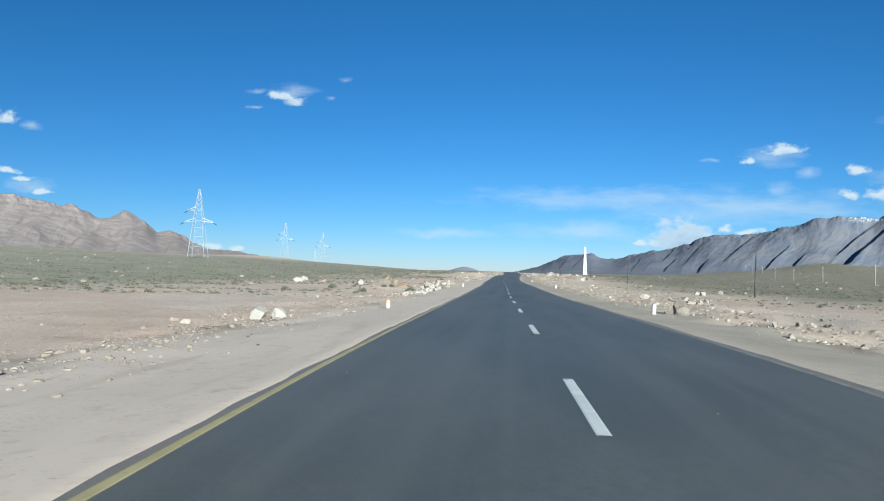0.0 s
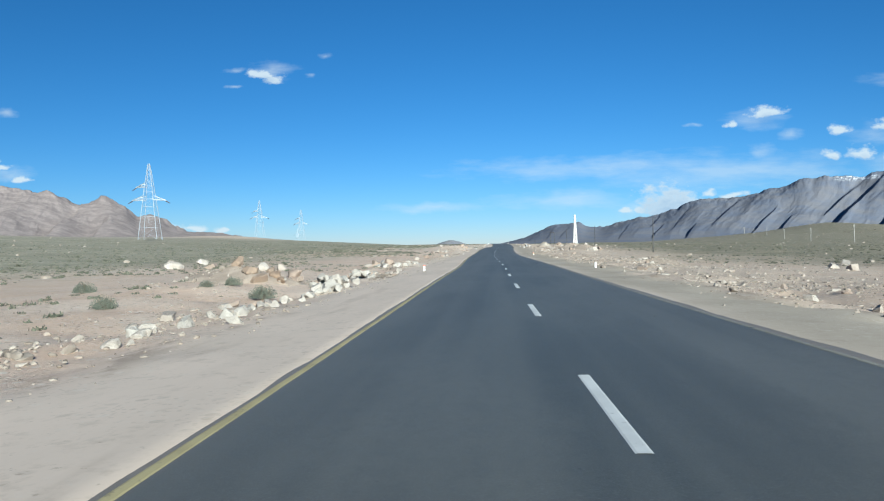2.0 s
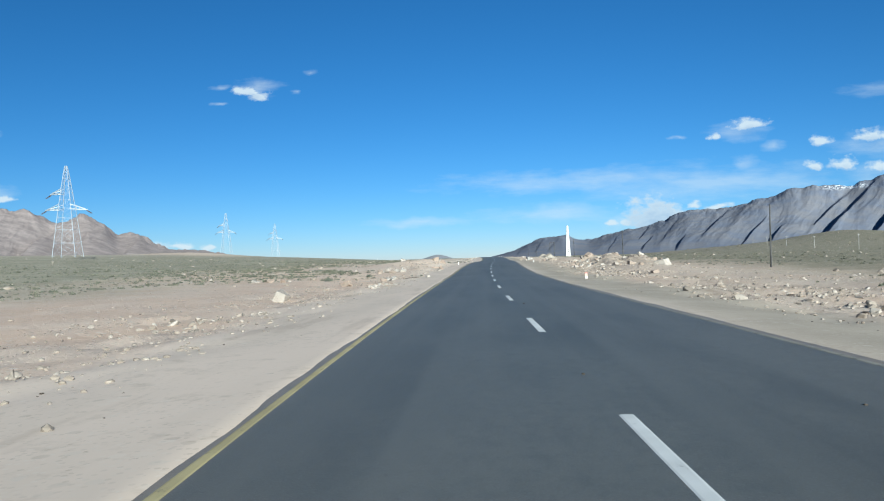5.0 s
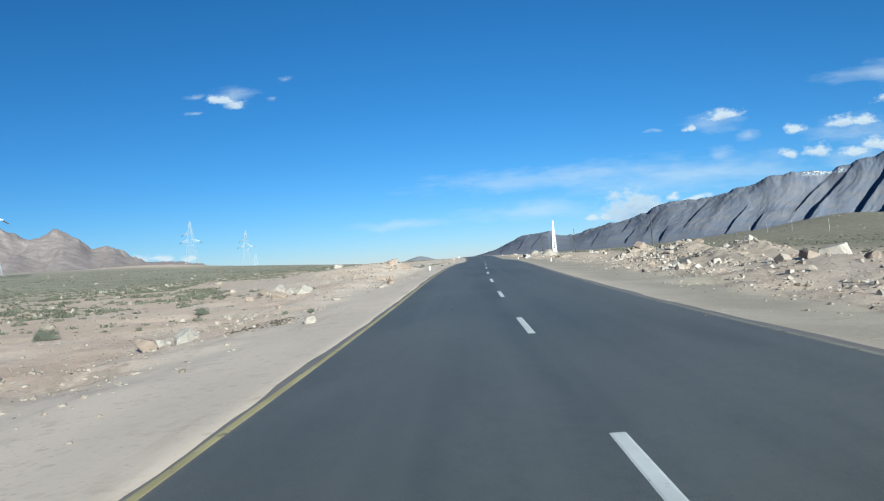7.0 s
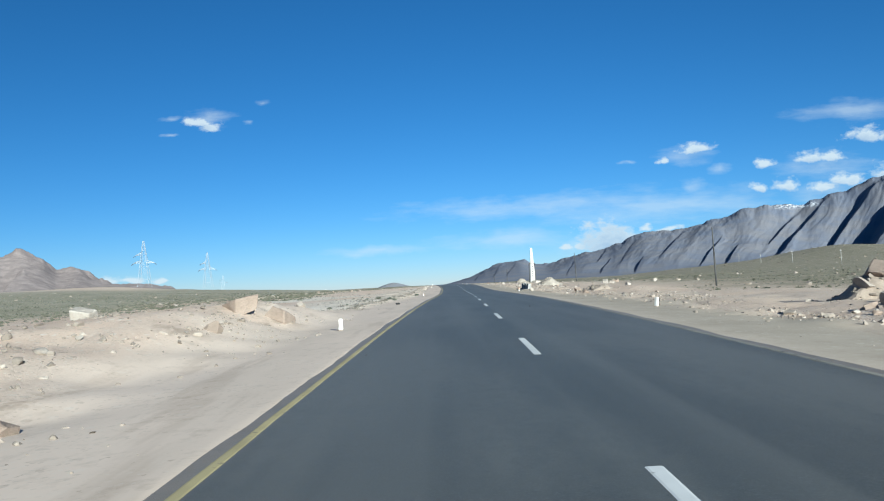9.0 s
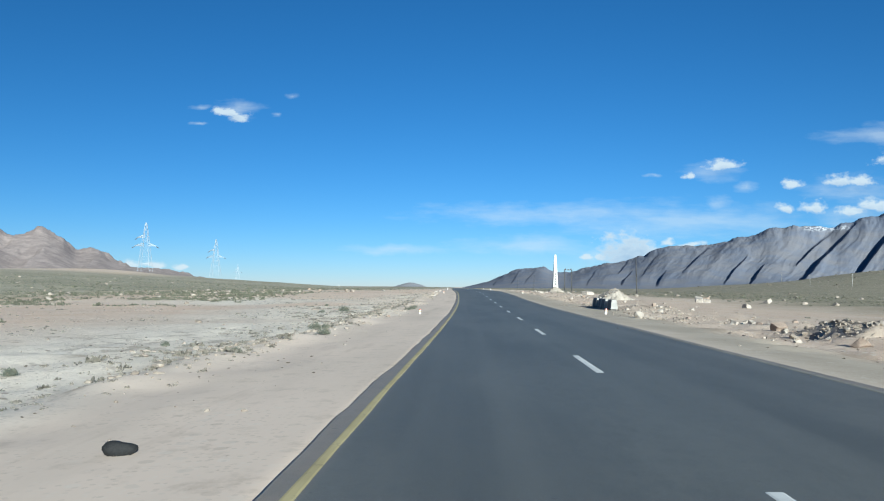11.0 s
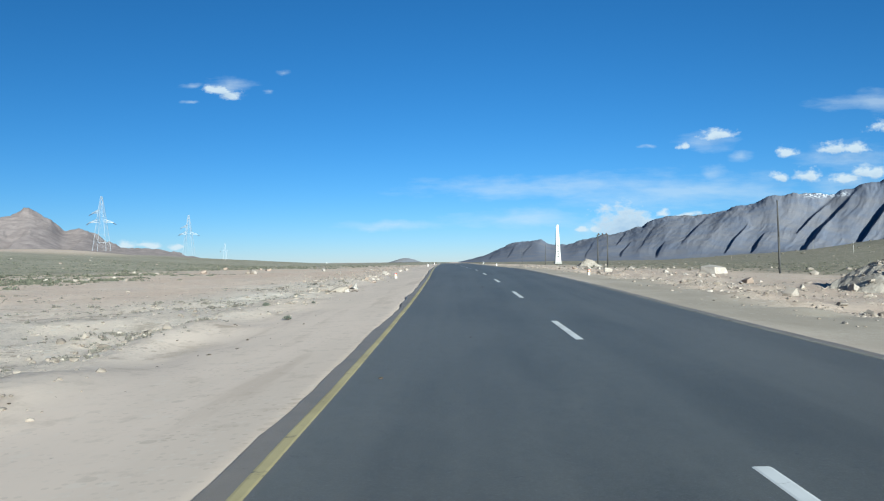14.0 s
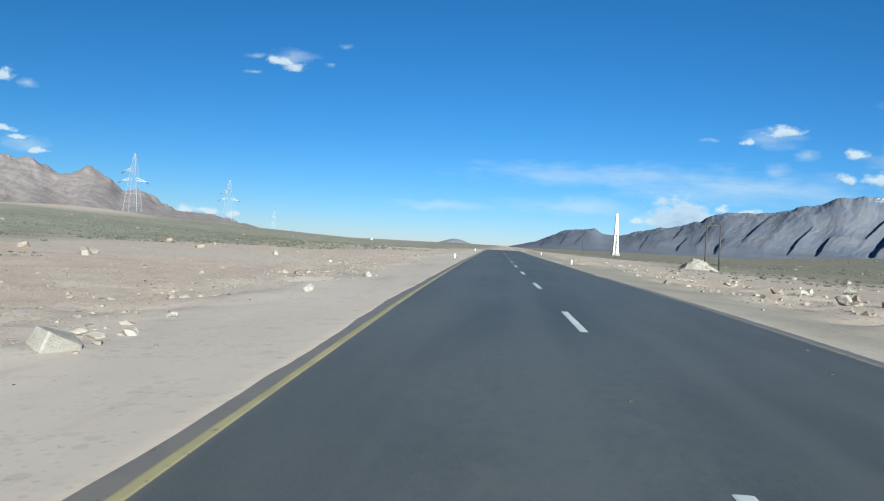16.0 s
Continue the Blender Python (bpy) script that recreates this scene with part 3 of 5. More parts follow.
def build_ground():
    right = geometric(3.0, 16.0, 0.3, 1.0) + geometric(16.5, 4950, 0.6, 1.07)
    xs = np.array([-v for v in reversed(right)] + [0.0] + right)
    ys = np.array([-v for v in reversed(geometric(15.0, 900, 2.0, 1.25))] + geometric(-14.5, 420, 0.62, 1.0) + geometric(421, 4950, 0.8, 1.03))
    X, Y = np.meshgrid(xs, ys)
    shift = spline(ROAD_X, Y) * np.exp(-(X / 40) ** 2)
    X = X + shift
    Z = height(X, Y)
    n, m = len(xs), len(ys)
    verts = np.stack([X, Y, Z], -1).reshape(-1, 3)
    idx = np.arange(n * m).reshape(m, n)
    faces = np.stack([idx[:-1, :-1], idx[:-1, 1:], idx[1:, 1:], idx[1:, :-1]], -1).reshape(-1, 4)
    ob = raw("ground", verts.tolist(), faces.tolist(), GROUND, True)
    tagged(ob, "pale pinkish desert ground with gravel, silt and low scrub", "ground", kind="structure")
    U = X - spline(ROAD_X, Y)
    a = np.abs(U)
    wob = (fractal(X, Y, 6.0, 3, 21) - 0.5) * 3.0
    verge = step(8.6, 6.3, a + wob)
    scrub = np.where(U < 0, step(16, 52, a + (fractal(X, Y, 30, 3, 23) - 0.5) * 34), step(20, 44, a + (fractal(X, Y, 22, 3, 25) - 0.5) * 22))
    scrub = np.maximum(scrub, step(45, 70, a))
    scrub = scrub * np.where((U < 0) & (Y > 215) & (Y < 420), step(34, 60, a + (fractal(X, Y, 40, 3, 29) - 0.5) * 20), 1.0)
    scrub = scrub * (1 - 0.8 * np.clip(1.6 * np.exp(-((X + 272) / 66) ** 2 - ((Y - 785) / 42) ** 2) - 0.3, 0, 1))
    silt = np.where(U < 0, step(42, 24, a + wob * 3) * step(212, 235, Y) * step(350, 318, Y), 0.0)
    silt = silt * np.maximum(step(286, 298, Y + wob * 2), step(24, 12.5, a + wob * 2))
    oval = np.maximum(np.exp(-((X + 16.5) / 5.5) ** 2 - ((Y - 295.5) / 5.5) ** 2), np.exp(-((X + 12.8) / 2.2) ** 2 - ((Y - 284.5) / 1.8) ** 2))
    silt = silt * (1 - np.clip(2.6 * oval - 0.9 + wob * 0.15, 0, 0.9)) * (1 - 0.75 * step(306, 318, Y + wob * 2) * step(10, 15, a))
    silt = np.maximum(silt, 0.25 * step(0.55, 0.7, fractal(X, Y, 18, 3, 27)) * (1 - scrub))
    # stony covers the whole right-hand side, for gravel and for its duller light
    stony = step(2.0, 5.0, U + (fractal(X, Y, 12, 2, 45) - 0.5) * 2)
    col = np.stack([verge, scrub, silt, stony], -1).reshape(-1, 4).astype(np.float32)
    layer = ob.data.color_attributes.new("soil", "FLOAT_COLOR", "POINT")
    layer.data.foreach_set("color", col.ravel())
    return ob


build_ground()


def ribbon(name, y0, y1, dy, edges, lift, skirt, material, parent=None):
    """A strip along the road; edges(y) gives its two offsets from the middle."""
    ys = np.arange(y0, y1 + dy * 0.5, dy)
    lo, hi = edges(ys)
    xc, zc = spline(ROAD_X, ys), spline(ROAD_Z, ys) + lift
    cols = [(xc + lo - 0.02, zc - skirt), (xc + lo, zc), (xc + lo * 0.5 + hi * 0.5, zc), (xc + hi, zc), (xc + hi + 0.02, zc - skirt)]
    if skirt > 0.1:
        cols[2:3] = [(xc - LEFT_LINE - 0.05, zc), (xc - LEFT_LINE + 0.10, zc), (xc, zc), (xc + RIGHT_LINE - 0.08, zc), (xc + RIGHT_LINE + 0.03, zc)]
    verts = np.stack([np.stack([cx, ys, cz], -1) for cx, cz in cols], 1).reshape(-1, 3)
    n = len(cols)
    faces = [(i * n + j, i * n + j + 1, (i + 1) * n + j + 1, (i + 1) * n + j) for i in range(len(ys) - 1) for j in range(n - 1)]
    ob = raw(name, verts.tolist(), faces, material)
    ob.parent = parent
    if skirt > 0.1:
        layer = ob.data.attributes.new("dust", "FLOAT", "POINT")
        layer.data.foreach_set("value", [1.0, 1.0, 0.95, 0.12, 0.0, 0.12, 0.95, 1.0, 1.0] * len(ys))
    return ob


def torn(y, seed):
    return (fractal(y, y * 0 + seed, 3.0, 4, seed) - 0.5) * 0.18 + (fractal(y, y * 0 + seed, 0.8, 2, seed + 5) - 0.5) * 0.05


road = ribbon("road", -60, 720, 0.25, lambda y: (-LEFT_LINE - 0.12 - 0.10 * step(120, 230, y) - torn(y, 31), RIGHT_LINE + 0.21 + torn(y, 37)), 0.0, 0.3, ASPHALT)
tagged(road, "two-lane grey asphalt road with ragged edges", "road", kind="structure")
for nm, off, paint in (("edge_line_left", -LEFT_LINE, YELLOW_LINE), ("edge_line_right", RIGHT_LINE, DULL_LINE)):
    line = ribbon(nm, -60, 720, 1.0, lambda y, off=off: (off - 0.028 + 0.02 * (fractal(y, y * 0, 2.0, 2, 131) - 0.5), off + 0.028 + 0.02 * (fractal(y, y * 0, 2.0, 2, 137) - 0.5)), 0.004, 0.003, paint)
    tagged(line, "worn yellow painted line along the asphalt edge" if off < 0 else "worn pale painted line along the asphalt edge", "road marking", kind="structure")
for k in range(-3, 60):
    y = 10.35 * k
    ribbon("dash", y, y + 3.2, 0.8, lambda yy: (-0.043 + 0 * yy, 0.043 + 0 * yy), 0.004, 0.003, WHITE_LINE, road)


# ---- mountains ----
def mountain(name, label, azimuths, heights, seed, ridges, rugged, material):
    """A range round the road's middle: crest heights in degrees at the azimuths, 4.5 km off.
    Each ridge (azimuth at the crest, depth in metres, top and foot of the cut) has a steep side and a long one."""
    az = np.arange(azimuths[0], azimuths[-1], 0.045)
    rs = np.concatenate([np.linspace(3000, 4500, 110), np.linspace(4525, 4760, 8)])
    A, R = np.meshgrid(az, rs)
    s = np.clip((R - 3000) / 1500, 0, 1)
    line = np.interp(az, azimuths, heights)
    for _ in range(2):
        line = np.convolve(np.pad(line, 5, mode="edge"), np.ones(11) / 11, "valid")
    smooth_el = line[None] + 0 * A
    el = smooth_el + (fractal(A * 10, R * 0.03 + seed, 7.0, 5, seed) - 0.5) * 0.34 * rugged ** 0.8 * np.minimum(1, smooth_el) * s ** 6
    crest = 4500 * np.tan(np.radians(np.maximum(el, 0.0)))
    warp = (fractal(A * 78, R * 0.6, 160, 4, seed + 3) - 0.5)
    c = A + (1 - s) * smooth_el * 0.95 + warp * 0.36
    low = 1 - s ** 3
    cut = np.zeros_like(A)
    for at, deep, top, foot in ridges:
        run = np.clip((s - foot) / (top - foot), 0, 1)
        hump = np.sin(math.pi * run) ** 0.8
        wall, back = deep * (0.0152 + 0.003 * math.sin(at * 7)) * (0.35 + 0.65 * hump), 0.4 + deep * 0.045
        d = c - at
        shape = np.where(d > -wall, np.clip(-d / wall, 0, 1), np.clip(1 + (d + wall) / back, 0, 1)) * (d < 0)
        cut = np.maximum(cut, (0.32 + 0.50 * min(1.0, max(0.0, (deep - 16) / 26))) * deep * shape * hump)
    across = c * 78 + warp * 40
    big = 1 - np.abs(2 * fractal(across, R * 0.10, 230, 2, seed + 7) - 1)
    mid = 1 - np.abs(2 * fractal(across + 0.05 * R, R * 0.10, 88, 3, seed + 11) - 1)
    fine = 1 - np.abs(2 * fractal(across - 0.04 * R, R * 0.14, 34, 2, seed + 13) - 1)
    grain = 1 - np.abs(2 * fractal(across + 0.02 * R, R * 0.12, 15, 2, seed + 23) - 1)
    tall = crest / 320
    Z = crest * s ** 1.08 - cut - rugged * low * s * tall * (30 * (1 - big) + 8.5 * (1 - mid) + 5 * (1 - fine) + 2.5 * (1 - grain))
    Z = Z + (fractal(A * 78, R * 0.7, 46, 4, seed + 15) - 0.5) * (5 * rugged - 5.2) * s * (0.35 + low)
    Z = Z + (fractal(A * 78, R * 0.45, 170, 2, seed + 19) - 0.5) * 6 * s * low
    Z = np.where(R > 4500, crest * (1 - (R - 4500) / 700), Z)
    X, Y = R * np.sin(np.radians(A)), 165 + R * np.cos(np.radians(A))
    Z = Z - 4 + 0.045 * (np.clip(-X - 60, 0, 230) + 0.62 * np.clip(-X - 290, 0, 4000)) * 0.15
    n, m = len(az), len(rs)
    idx = np.arange(n * m).reshape(m, n)
    faces = np.stack([idx[:-1, :-1], idx[:-1, 1:], idx[1:, 1:], idx[1:, :-1]], -1).reshape(-1, 4)
    ob = raw(name, np.stack([X, Y, Z], -1).reshape(-1, 3).tolist(), faces.tolist(), material, True)
    return tagged(ob, label, "mountain", kind="structure")


RIDGES = [(2.9, 9, 0.8, 0.2), (4.6, 11, 0.95, 0.2), (5.8, 11, 0.9, 0.2), (10.4, 12, 0.85, 0.1), (12.4, 20, 0.98, 0.45), (13.25, 22, 0.6, 0.1), (14.6, 16, 0.9, 0.3), (16.5, 22, 0.45, 0.05),
          (17.9, 26, 0.95, 0.3), (21.5, 32, 0.75, 0.1), (23.5, 38, 0.7, 0.1), (26.1, 80, 0.98, 0.35), (27.3, 84, 0.98, 0.1), (28.9, 42, 0.55, 0.05), (30.3, 105, 0.97, 0.1), (31.6, 55, 0.7, 0.05),
          (33.6, 120, 0.92, 0.05), (38, 90, 0.9, 0.1), (45, 80, 0.9, 0.1)]
mountain("mountain_range_right", "barren mountain range with gullies and a little snow, coloured haze-blue",
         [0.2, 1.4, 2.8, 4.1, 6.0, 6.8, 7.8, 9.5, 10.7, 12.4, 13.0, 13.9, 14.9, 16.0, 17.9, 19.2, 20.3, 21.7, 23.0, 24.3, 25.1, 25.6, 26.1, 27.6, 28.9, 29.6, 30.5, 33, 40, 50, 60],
         [0.0, 0.25, 0.75, 1.3, 1.55, 1.15, 1.05, 1.55, 1.83, 2.02, 2.34, 2.66, 2.95, 3.05, 3.15, 3.48, 3.6, 4.15, 4.25, 4.22, 4.12, 4.12, 4.35, 4.7, 5.05, 5.4, 5.75, 6.4, 6.0, 5.0, 2.0], 41, RIDGES, 1.35, HAZED_ROCK)
mountain("mountain_range_left", "pinkish-brown barren rocky mountains",
         [-60, -50, -42, -38, -35.2, -33.2, -31.6, -30.5, -28.6, -27.3, -26.6, -25.3, -24.2, -22.5, -20.8, -19.5, -17.5],
         [1.5, 4.0, 4.6, 4.4, 4.3, 3.95, 3.85, 3.1, 3.75, 3.0, 2.2, 2.45, 1.6, 1.2, 1.1, 0.75, 0.3], 67,
         [(-36, 40, 0.9, 0.1), (-33, 30, 0.9, 0.2), (-29.8, 45, 0.9, 0.1), (-27.0, 35, 0.9, 0.1), (-24.6, 20, 0.9, 0.1)], 2.2, BROWN)


def far_hill():
    g = np.linspace(-1, 1, 41)
    gx, gy = np.meshgrid(g, g)
    r = np.sqrt(gx * gx + gy * gy)
    top = np.clip(1 - r ** 1.3, 0, 1) * (0.8 + 0.4 * fractal(gx * 10, gy * 10, 4.0, 4, 5)) * 17.5
    verts = np.stack([gx * 62 - 190, gy * 80 + 3170, top - 0.5], -1).reshape(-1, 3)
    idx = np.arange(41 * 41).reshape(41, 41)
    faces = np.stack([idx[:-1, :-1], idx[:-1, 1:], idx[1:, 1:], idx[1:, :-1]], -1).reshape(-1, 4)
    tagged(raw("far_hill", verts.tolist(), faces.tolist(), BROWN_FAR, True), "lone grey-brown hill beyond the plain", "hill", kind="structure")


far_hill()


# ---- pylons, the tower and poles ----
def build_pylon():
    py = thing("power_pylon", "tall galvanised steel lattice power pylon on the plain", "pylon", "pylons across the plain")
    H, B = 38.0, 4.6

    def half(z):
        return B * (1 - z / H) ** 0.9 + 0.35 * (z / H)

    levels = [0, 6, 11.5, 16.5, 20.5, 24, 27, 30, 33, 35.5, 38]
    corners = ((-1, -1), (1, -1), (1, 1), (-1, 1))
    for cx, cy in corners:
        bm = bmesh.new()
        rings = [[bm.verts.new((cx * half(z) + i * 0.10, cy * half(z) + j * 0.10, z)) for i, j in ((-1, -1), (1, -1), (1, 1), (-1, 1))] for z in levels]
        for r, q in zip(rings, rings[1:]):
            for i in range(4):
                bm.faces.new((r[i], r[(i + 1) % 4], q[(i + 1) % 4], q[i]))
        part("leg", bm, STEEL, py)
    for i in range(4):
        (ax, ay), (bx, by) = corners[i], corners[(i + 1) % 4]
        bm = bmesh.new()
        for a, b in zip(levels, levels[1:]):
            p, q = half(a), half(b)
            strut(bm, (ax * p, ay * p, a), (bx * q, by * q, b), 0.055)
            strut(bm, (bx * p, by * p, a), (ax * q, ay * q, b), 0.055)
            strut(bm, (ax * q, ay * q, b), (bx * q, by * q, b), 0.09)
        part("bracing", bm, STEEL, py)
    for side, z, reach in ((-1, 26.5, 6.6), (-1, 20.0, 8.6), (1, 20.0, 8.2)):
        bm = bmesh.new()
        h = half(z)
        tip = (side * reach, 0, z - 0.3)
        for cy in (-1, 1):
            strut(bm, (side * h, cy * h, z), tip, 0.36)
            strut(bm, (side * half(z + 2), cy * half(z + 2), z + 2.0), tip, 0.28)
            for f in (0.35, 0.7):
                a = Vector((side * h, cy * h, z)).lerp(Vector(tip), f)
                b = Vector((side * half(z + 2), cy * half(z + 2), z + 2.0)).lerp(Vector(tip), f)
                strut(bm, a, b, 0.18)
        arm = part("crossarm", bm, STEEL, py)
        bm = bmesh.new()
        for j in range(7):
            bmesh.ops.create_cone(bm, cap_ends=True, segments=10, radius1=0.34, radius2=0.2, depth=0.28,
                                  matrix=Matrix.Translation((side * (reach - 0.1 + j * 0.28), 0, z - 0.7 - j * 0.17)))
        part("insulator", bm, PORCELAIN, arm, "dark insulator string")
    return py


pylon = build_pylon()
pylon.matrix_basis = pose(-175.4, 409.4, 5.6, 0, 0, 8)
for x, y, z, turn in ((-247, 815, 11.4, 5), (-252, 1003, 9.8, 3), (-530, 2037, 12.0, 12)):
    copy_thing(pylon, pose(x, y, z, 0, 0, turn))

tower = thing("sign_tower", "tall white tapered tower with dark lettering on the plain", "tower")
bm = bmesh.new()
cone(bm, 0.6, 38.0, 3.9, 1.35, 4)
bmesh.ops.rotate(bm, verts=bm.verts, cent=(0, 0, 0), matrix=Matrix.Rotation(radians(45), 3, "Z"))
part("shaft", bm, WHITEWASH, tower)
bm = bmesh.new()
add_box(bm, (-3.6, -3.6, -1.5), (3.6, 3.6, 0.8), 0.1)
part("plinth", bm, CONCRETE, tower)
for z, wide in ((5.0, 0.34), (7.7, 0.24), (10.4, 0.34), (13.1, 0.22), (15.8, 0.3)):
    half_w = 2.72 - z * 0.046
    bm = bmesh.new()
    add_box(bm, (-wide * half_w, -half_w - 0.15, z), (wide * half_w, -half_w + 0.4, z + 1.5), 0.03)
    part("letter_bar", bm, BLACK_PAINT, tower, "dark bar of lettering")
tower.matrix_basis = pose(101.5, 1062, -1.2, 0, 0, 3)

hut = thing("white_shrine", "small white-painted shrine far out on the plain", "shrine")
bm = bmesh.new()
add_box(bm, (-3.2, -3.2, -1), (3.2, 3.2, 2.6), 0.1)
add_box(bm, (-2.2, -2.2, 2.6), (2.2, 2.2, 4.2), 0.1)
part("base", bm, WHITEWASH, hut)
bm = bmesh.new()
cone(bm, 4.2, 8.2, 1.7, 0.2, 12)
part("spire", bm, WHITEWASH, hut)
hut.matrix_basis = pose(-166, 1262, ground_z(-166, 1262)) @ Matrix.Scale(0.55, 4)


def build_pole():
    p = thing("utility_pole", "slim dark steel utility pole on the stony plain", "pole", "poles along the road")
    bm = bmesh.new()
    cone(bm, -0.6, 3.4, 0.105, 0.095)
    cone(bm, 3.38, 6.6, 0.08, 0.06)
    part("shaft", bm, POLE_STEEL, p, smooth=True)
    bm = bmesh.new()
    cone(bm, 6.6, 6.66, 0.075, 0.04, 12)
    part("cap", bm, POLE_STEEL, p)
    return p


pole = build_pole()
pole.matrix_basis = pose(29.6, 92.2, ground_z(29.6, 92.2), 0, 1.2, 20)
for x, y, lean in ((27.7, 183.3, 0.6), (28.0, 271.5, -0.8), (27.3, 357.6, -1.5), (26.5, 530, 0.5), (27, 620, 0)):
    copy_thing(pole, pose(x, y, ground_z(x, y), 0, lean, 15))

hp = thing("double_utility_pole", "two dark steel poles joined by a beam with insulators", "pole")
for dx in (-0.97, 0.97):
    bm = bmesh.new()
    cone(bm, -0.6, 6.5, 0.13, 0.10, 14, (dx, 0))
    part("shaft", bm, POLE_STEEL, hp, smooth=True)
bm = bmesh.new()
add_box(bm, (-1.3, -0.06, 6.3), (1.3, 0.06, 6.4), 0.01)
beam = part("beam", bm, POLE_STEEL, hp)
for dx in (-0.75, 0.0, 0.75):
    bm = bmesh.new()
    cone(bm, 6.4, 6.72, 0.17, 0.12, 12, (dx, 0))
    part("insulator", bm, PORCELAIN, beam)
hp.matrix_basis = pose(27.2, 439.8, ground_z(27.2, 439.8), 0, 0, 4)


def build_far_pole():
    p = thing("concrete_pole", "slender pale concrete pole at the foot of the hill", "pole", "far line of concrete poles")
    bm = bmesh.new()
    cone(bm, -0.8, 6.8, 0.17, 0.10, 10)
    part("shaft", bm, CONCRETE, p, smooth=True)
    bm = bmesh.new()
    add_box(bm, (-0.55, -0.05, 6.2), (0.55, 0.05, 6.32), 0.01)
    part("crossarm", bm, CONCRETE, p)
    return p


far_pole = build_far_pole()
far_pole.matrix_basis = pose(111.0, 240.0, ground_z(111, 240), 0, 0, 12)
for i in range(1, 7):
    x, y = 111.0 + 22.2 * i, 240.0 + 96.5 * i
    copy_thing(far_pole, pose(x, y, ground_z(x, y), 0, 0.8 * (-1) ** i, 12))


# ---- marker stones ----
def build_marker(bands):
    label = ("plain white concrete marker stone", "white concrete marker stone with a red band", "white concrete marker stone with red and yellow bands")[bands]
    p = thing("marker_stone", label + " on the verge", "marker stone", "marker stones along the road")
    bm = bmesh.new()
    add_box(bm, (-0.076, -0.07, -0.2), (0.076, 0.07, 0.40), 0.016)
    for v in bm.verts:
        if v.co.z > 0.3:
            v.co.x *= 0.9
            v.co.y *= 0.9
    part("block", bm, WHITEWASH, p)
    for z, m in ((0.33, RED_PAINT), (0.21, YELLOW_PAINT))[:bands]:
        bm = bmesh.new()
        add_box(bm, (-0.0775, -0.0715, z), (0.0775, 0.0715, z + 0.055), 0.008)
        part("band", bm, m, p, "faded painted band")
    bm = bmesh.new()
    bmesh.ops.create_icosphere(bm, subdivisions=2, radius=1)
    for v in bm.verts:
        v.co = (v.co.x * 0.12, v.co.y * 0.11, v.co.z * 0.035)
    part("footing", bm, HEAP, p, "low collar of packed earth")
    return p


marker_none, marker_one, marker_two = build_marker(0), build_marker(1), build_marker(2)
marker_none.matrix_basis = pose(4.85, 24.4, ground_z(4.85, 24.4), 2, 1, 10)
marker_two.matrix_basis = pose(-5.65, 24.4, ground_z(-5.65, 24.4), 2, -1, 8) @ Matrix.Scale(0.93, 4)
marker_one.matrix_basis = pose(-6.35, 85.3, ground_z(-6.35, 85.3), 0, 1, 5)
for src, x, y, tilt, size in ((marker_none, 4.75, 87.0, 1, 0.98), (marker_two, 3.6, 147.9, -3, 1.1),
                        (marker_none, -6.3, 207.0, 1, 0.85), (marker_none, 4.45, 212.0, 4, 0.85), (marker_two, -5.3, 268.3, 1, 0.74), (marker_two, 5.4, 270.6, 3, 0.95),
                        (marker_two, -5.2, 330.1, -2, 0.8), (marker_two, 5.65, 331.9, 3, 0.95), (marker_none, -5.6, 391.0, 0, 0.9), (marker_none, 3.6, 391.0, 2, 0.9),
                        (marker_none, -6.4, 452.0, 1, 1.0), (marker_none, 4.1, 453.0, -2, 1.0)):
    copy_thing(src, pose(x, y, ground_z(x, y), tilt, tilt * 0.6, tilt * 9) @ Matrix.Scale(size, 4))


# ---- concrete barriers ----
def build_barrier():
    p = thing("concrete_barrier", "white concrete road barrier block with a black painted stripe", "barrier", "row of barrier blocks")
    prof = [(-0.25, 0.0), (-0.25, 0.06), (-0.17, 0.63), (-0.15, 0.66), (0.15, 0.66), (0.17, 0.63), (0.25, 0.06), (0.25, 0.0)]

    def block(y0, y1, grow, lean=0.16):
        bm = bmesh.new()
        rings = []
        for y, k in ((y0, 0.97), (y0 + 0.03, 1.0), (y1 - 0.03, 1.0), (y1, 0.97)):
            rings.append([bm.verts.new((a * k + math.copysign(grow, a), y + lean * (0.83 - y) * b, max(b * k, 0) + (grow if b > 0.5 else 0))) for a, b in prof])
        for r, q in zip(rings, rings[1:]):
            for i in range(len(prof)):
                j = (i + 1) % len(prof)
                bm.faces.new((r[i], r[j], q[j], q[i]))
        bm.faces.new(rings[0])
        bm.faces.new(rings[-1][::-1])
        bmesh.ops.recalc_face_normals(bm, faces=bm.faces)
        return bm

    part("body", block(0, 1.66, 0.0), CONCRETE, p)
    # stripe made wider than its paint, to put the side's shade into colour
    part("stripe", block(0.3, 1.36, 0.004), FADED_BLACK, p, "faded black painted stripe, widened for the side's shade")
    bm = bmesh.new()
    add_box(bm, (-0.1, 1.60, 0.40), (0.1, 1.78, 0.6), 0.01)
    part("key", bm, CONCRETE, p)
    return p


barrier = build_barrier()
BARRIER_Z = ground_z(7.6, 283) + 0.02
barrier.matrix_basis = pose(7.62, 279.1, BARRIER_Z, 0, 0, -1)
for i, (dx, turn) in enumerate(((-0.06, 1.5), (0.05, -1.0), (0.02, 0.5)), 1):
    y = 279.1 + 1.92 * i
    copy_thing(barrier, pose(7.62 + dx, y, BARRIER_Z + 0.01 * i, 0, 0, turn))


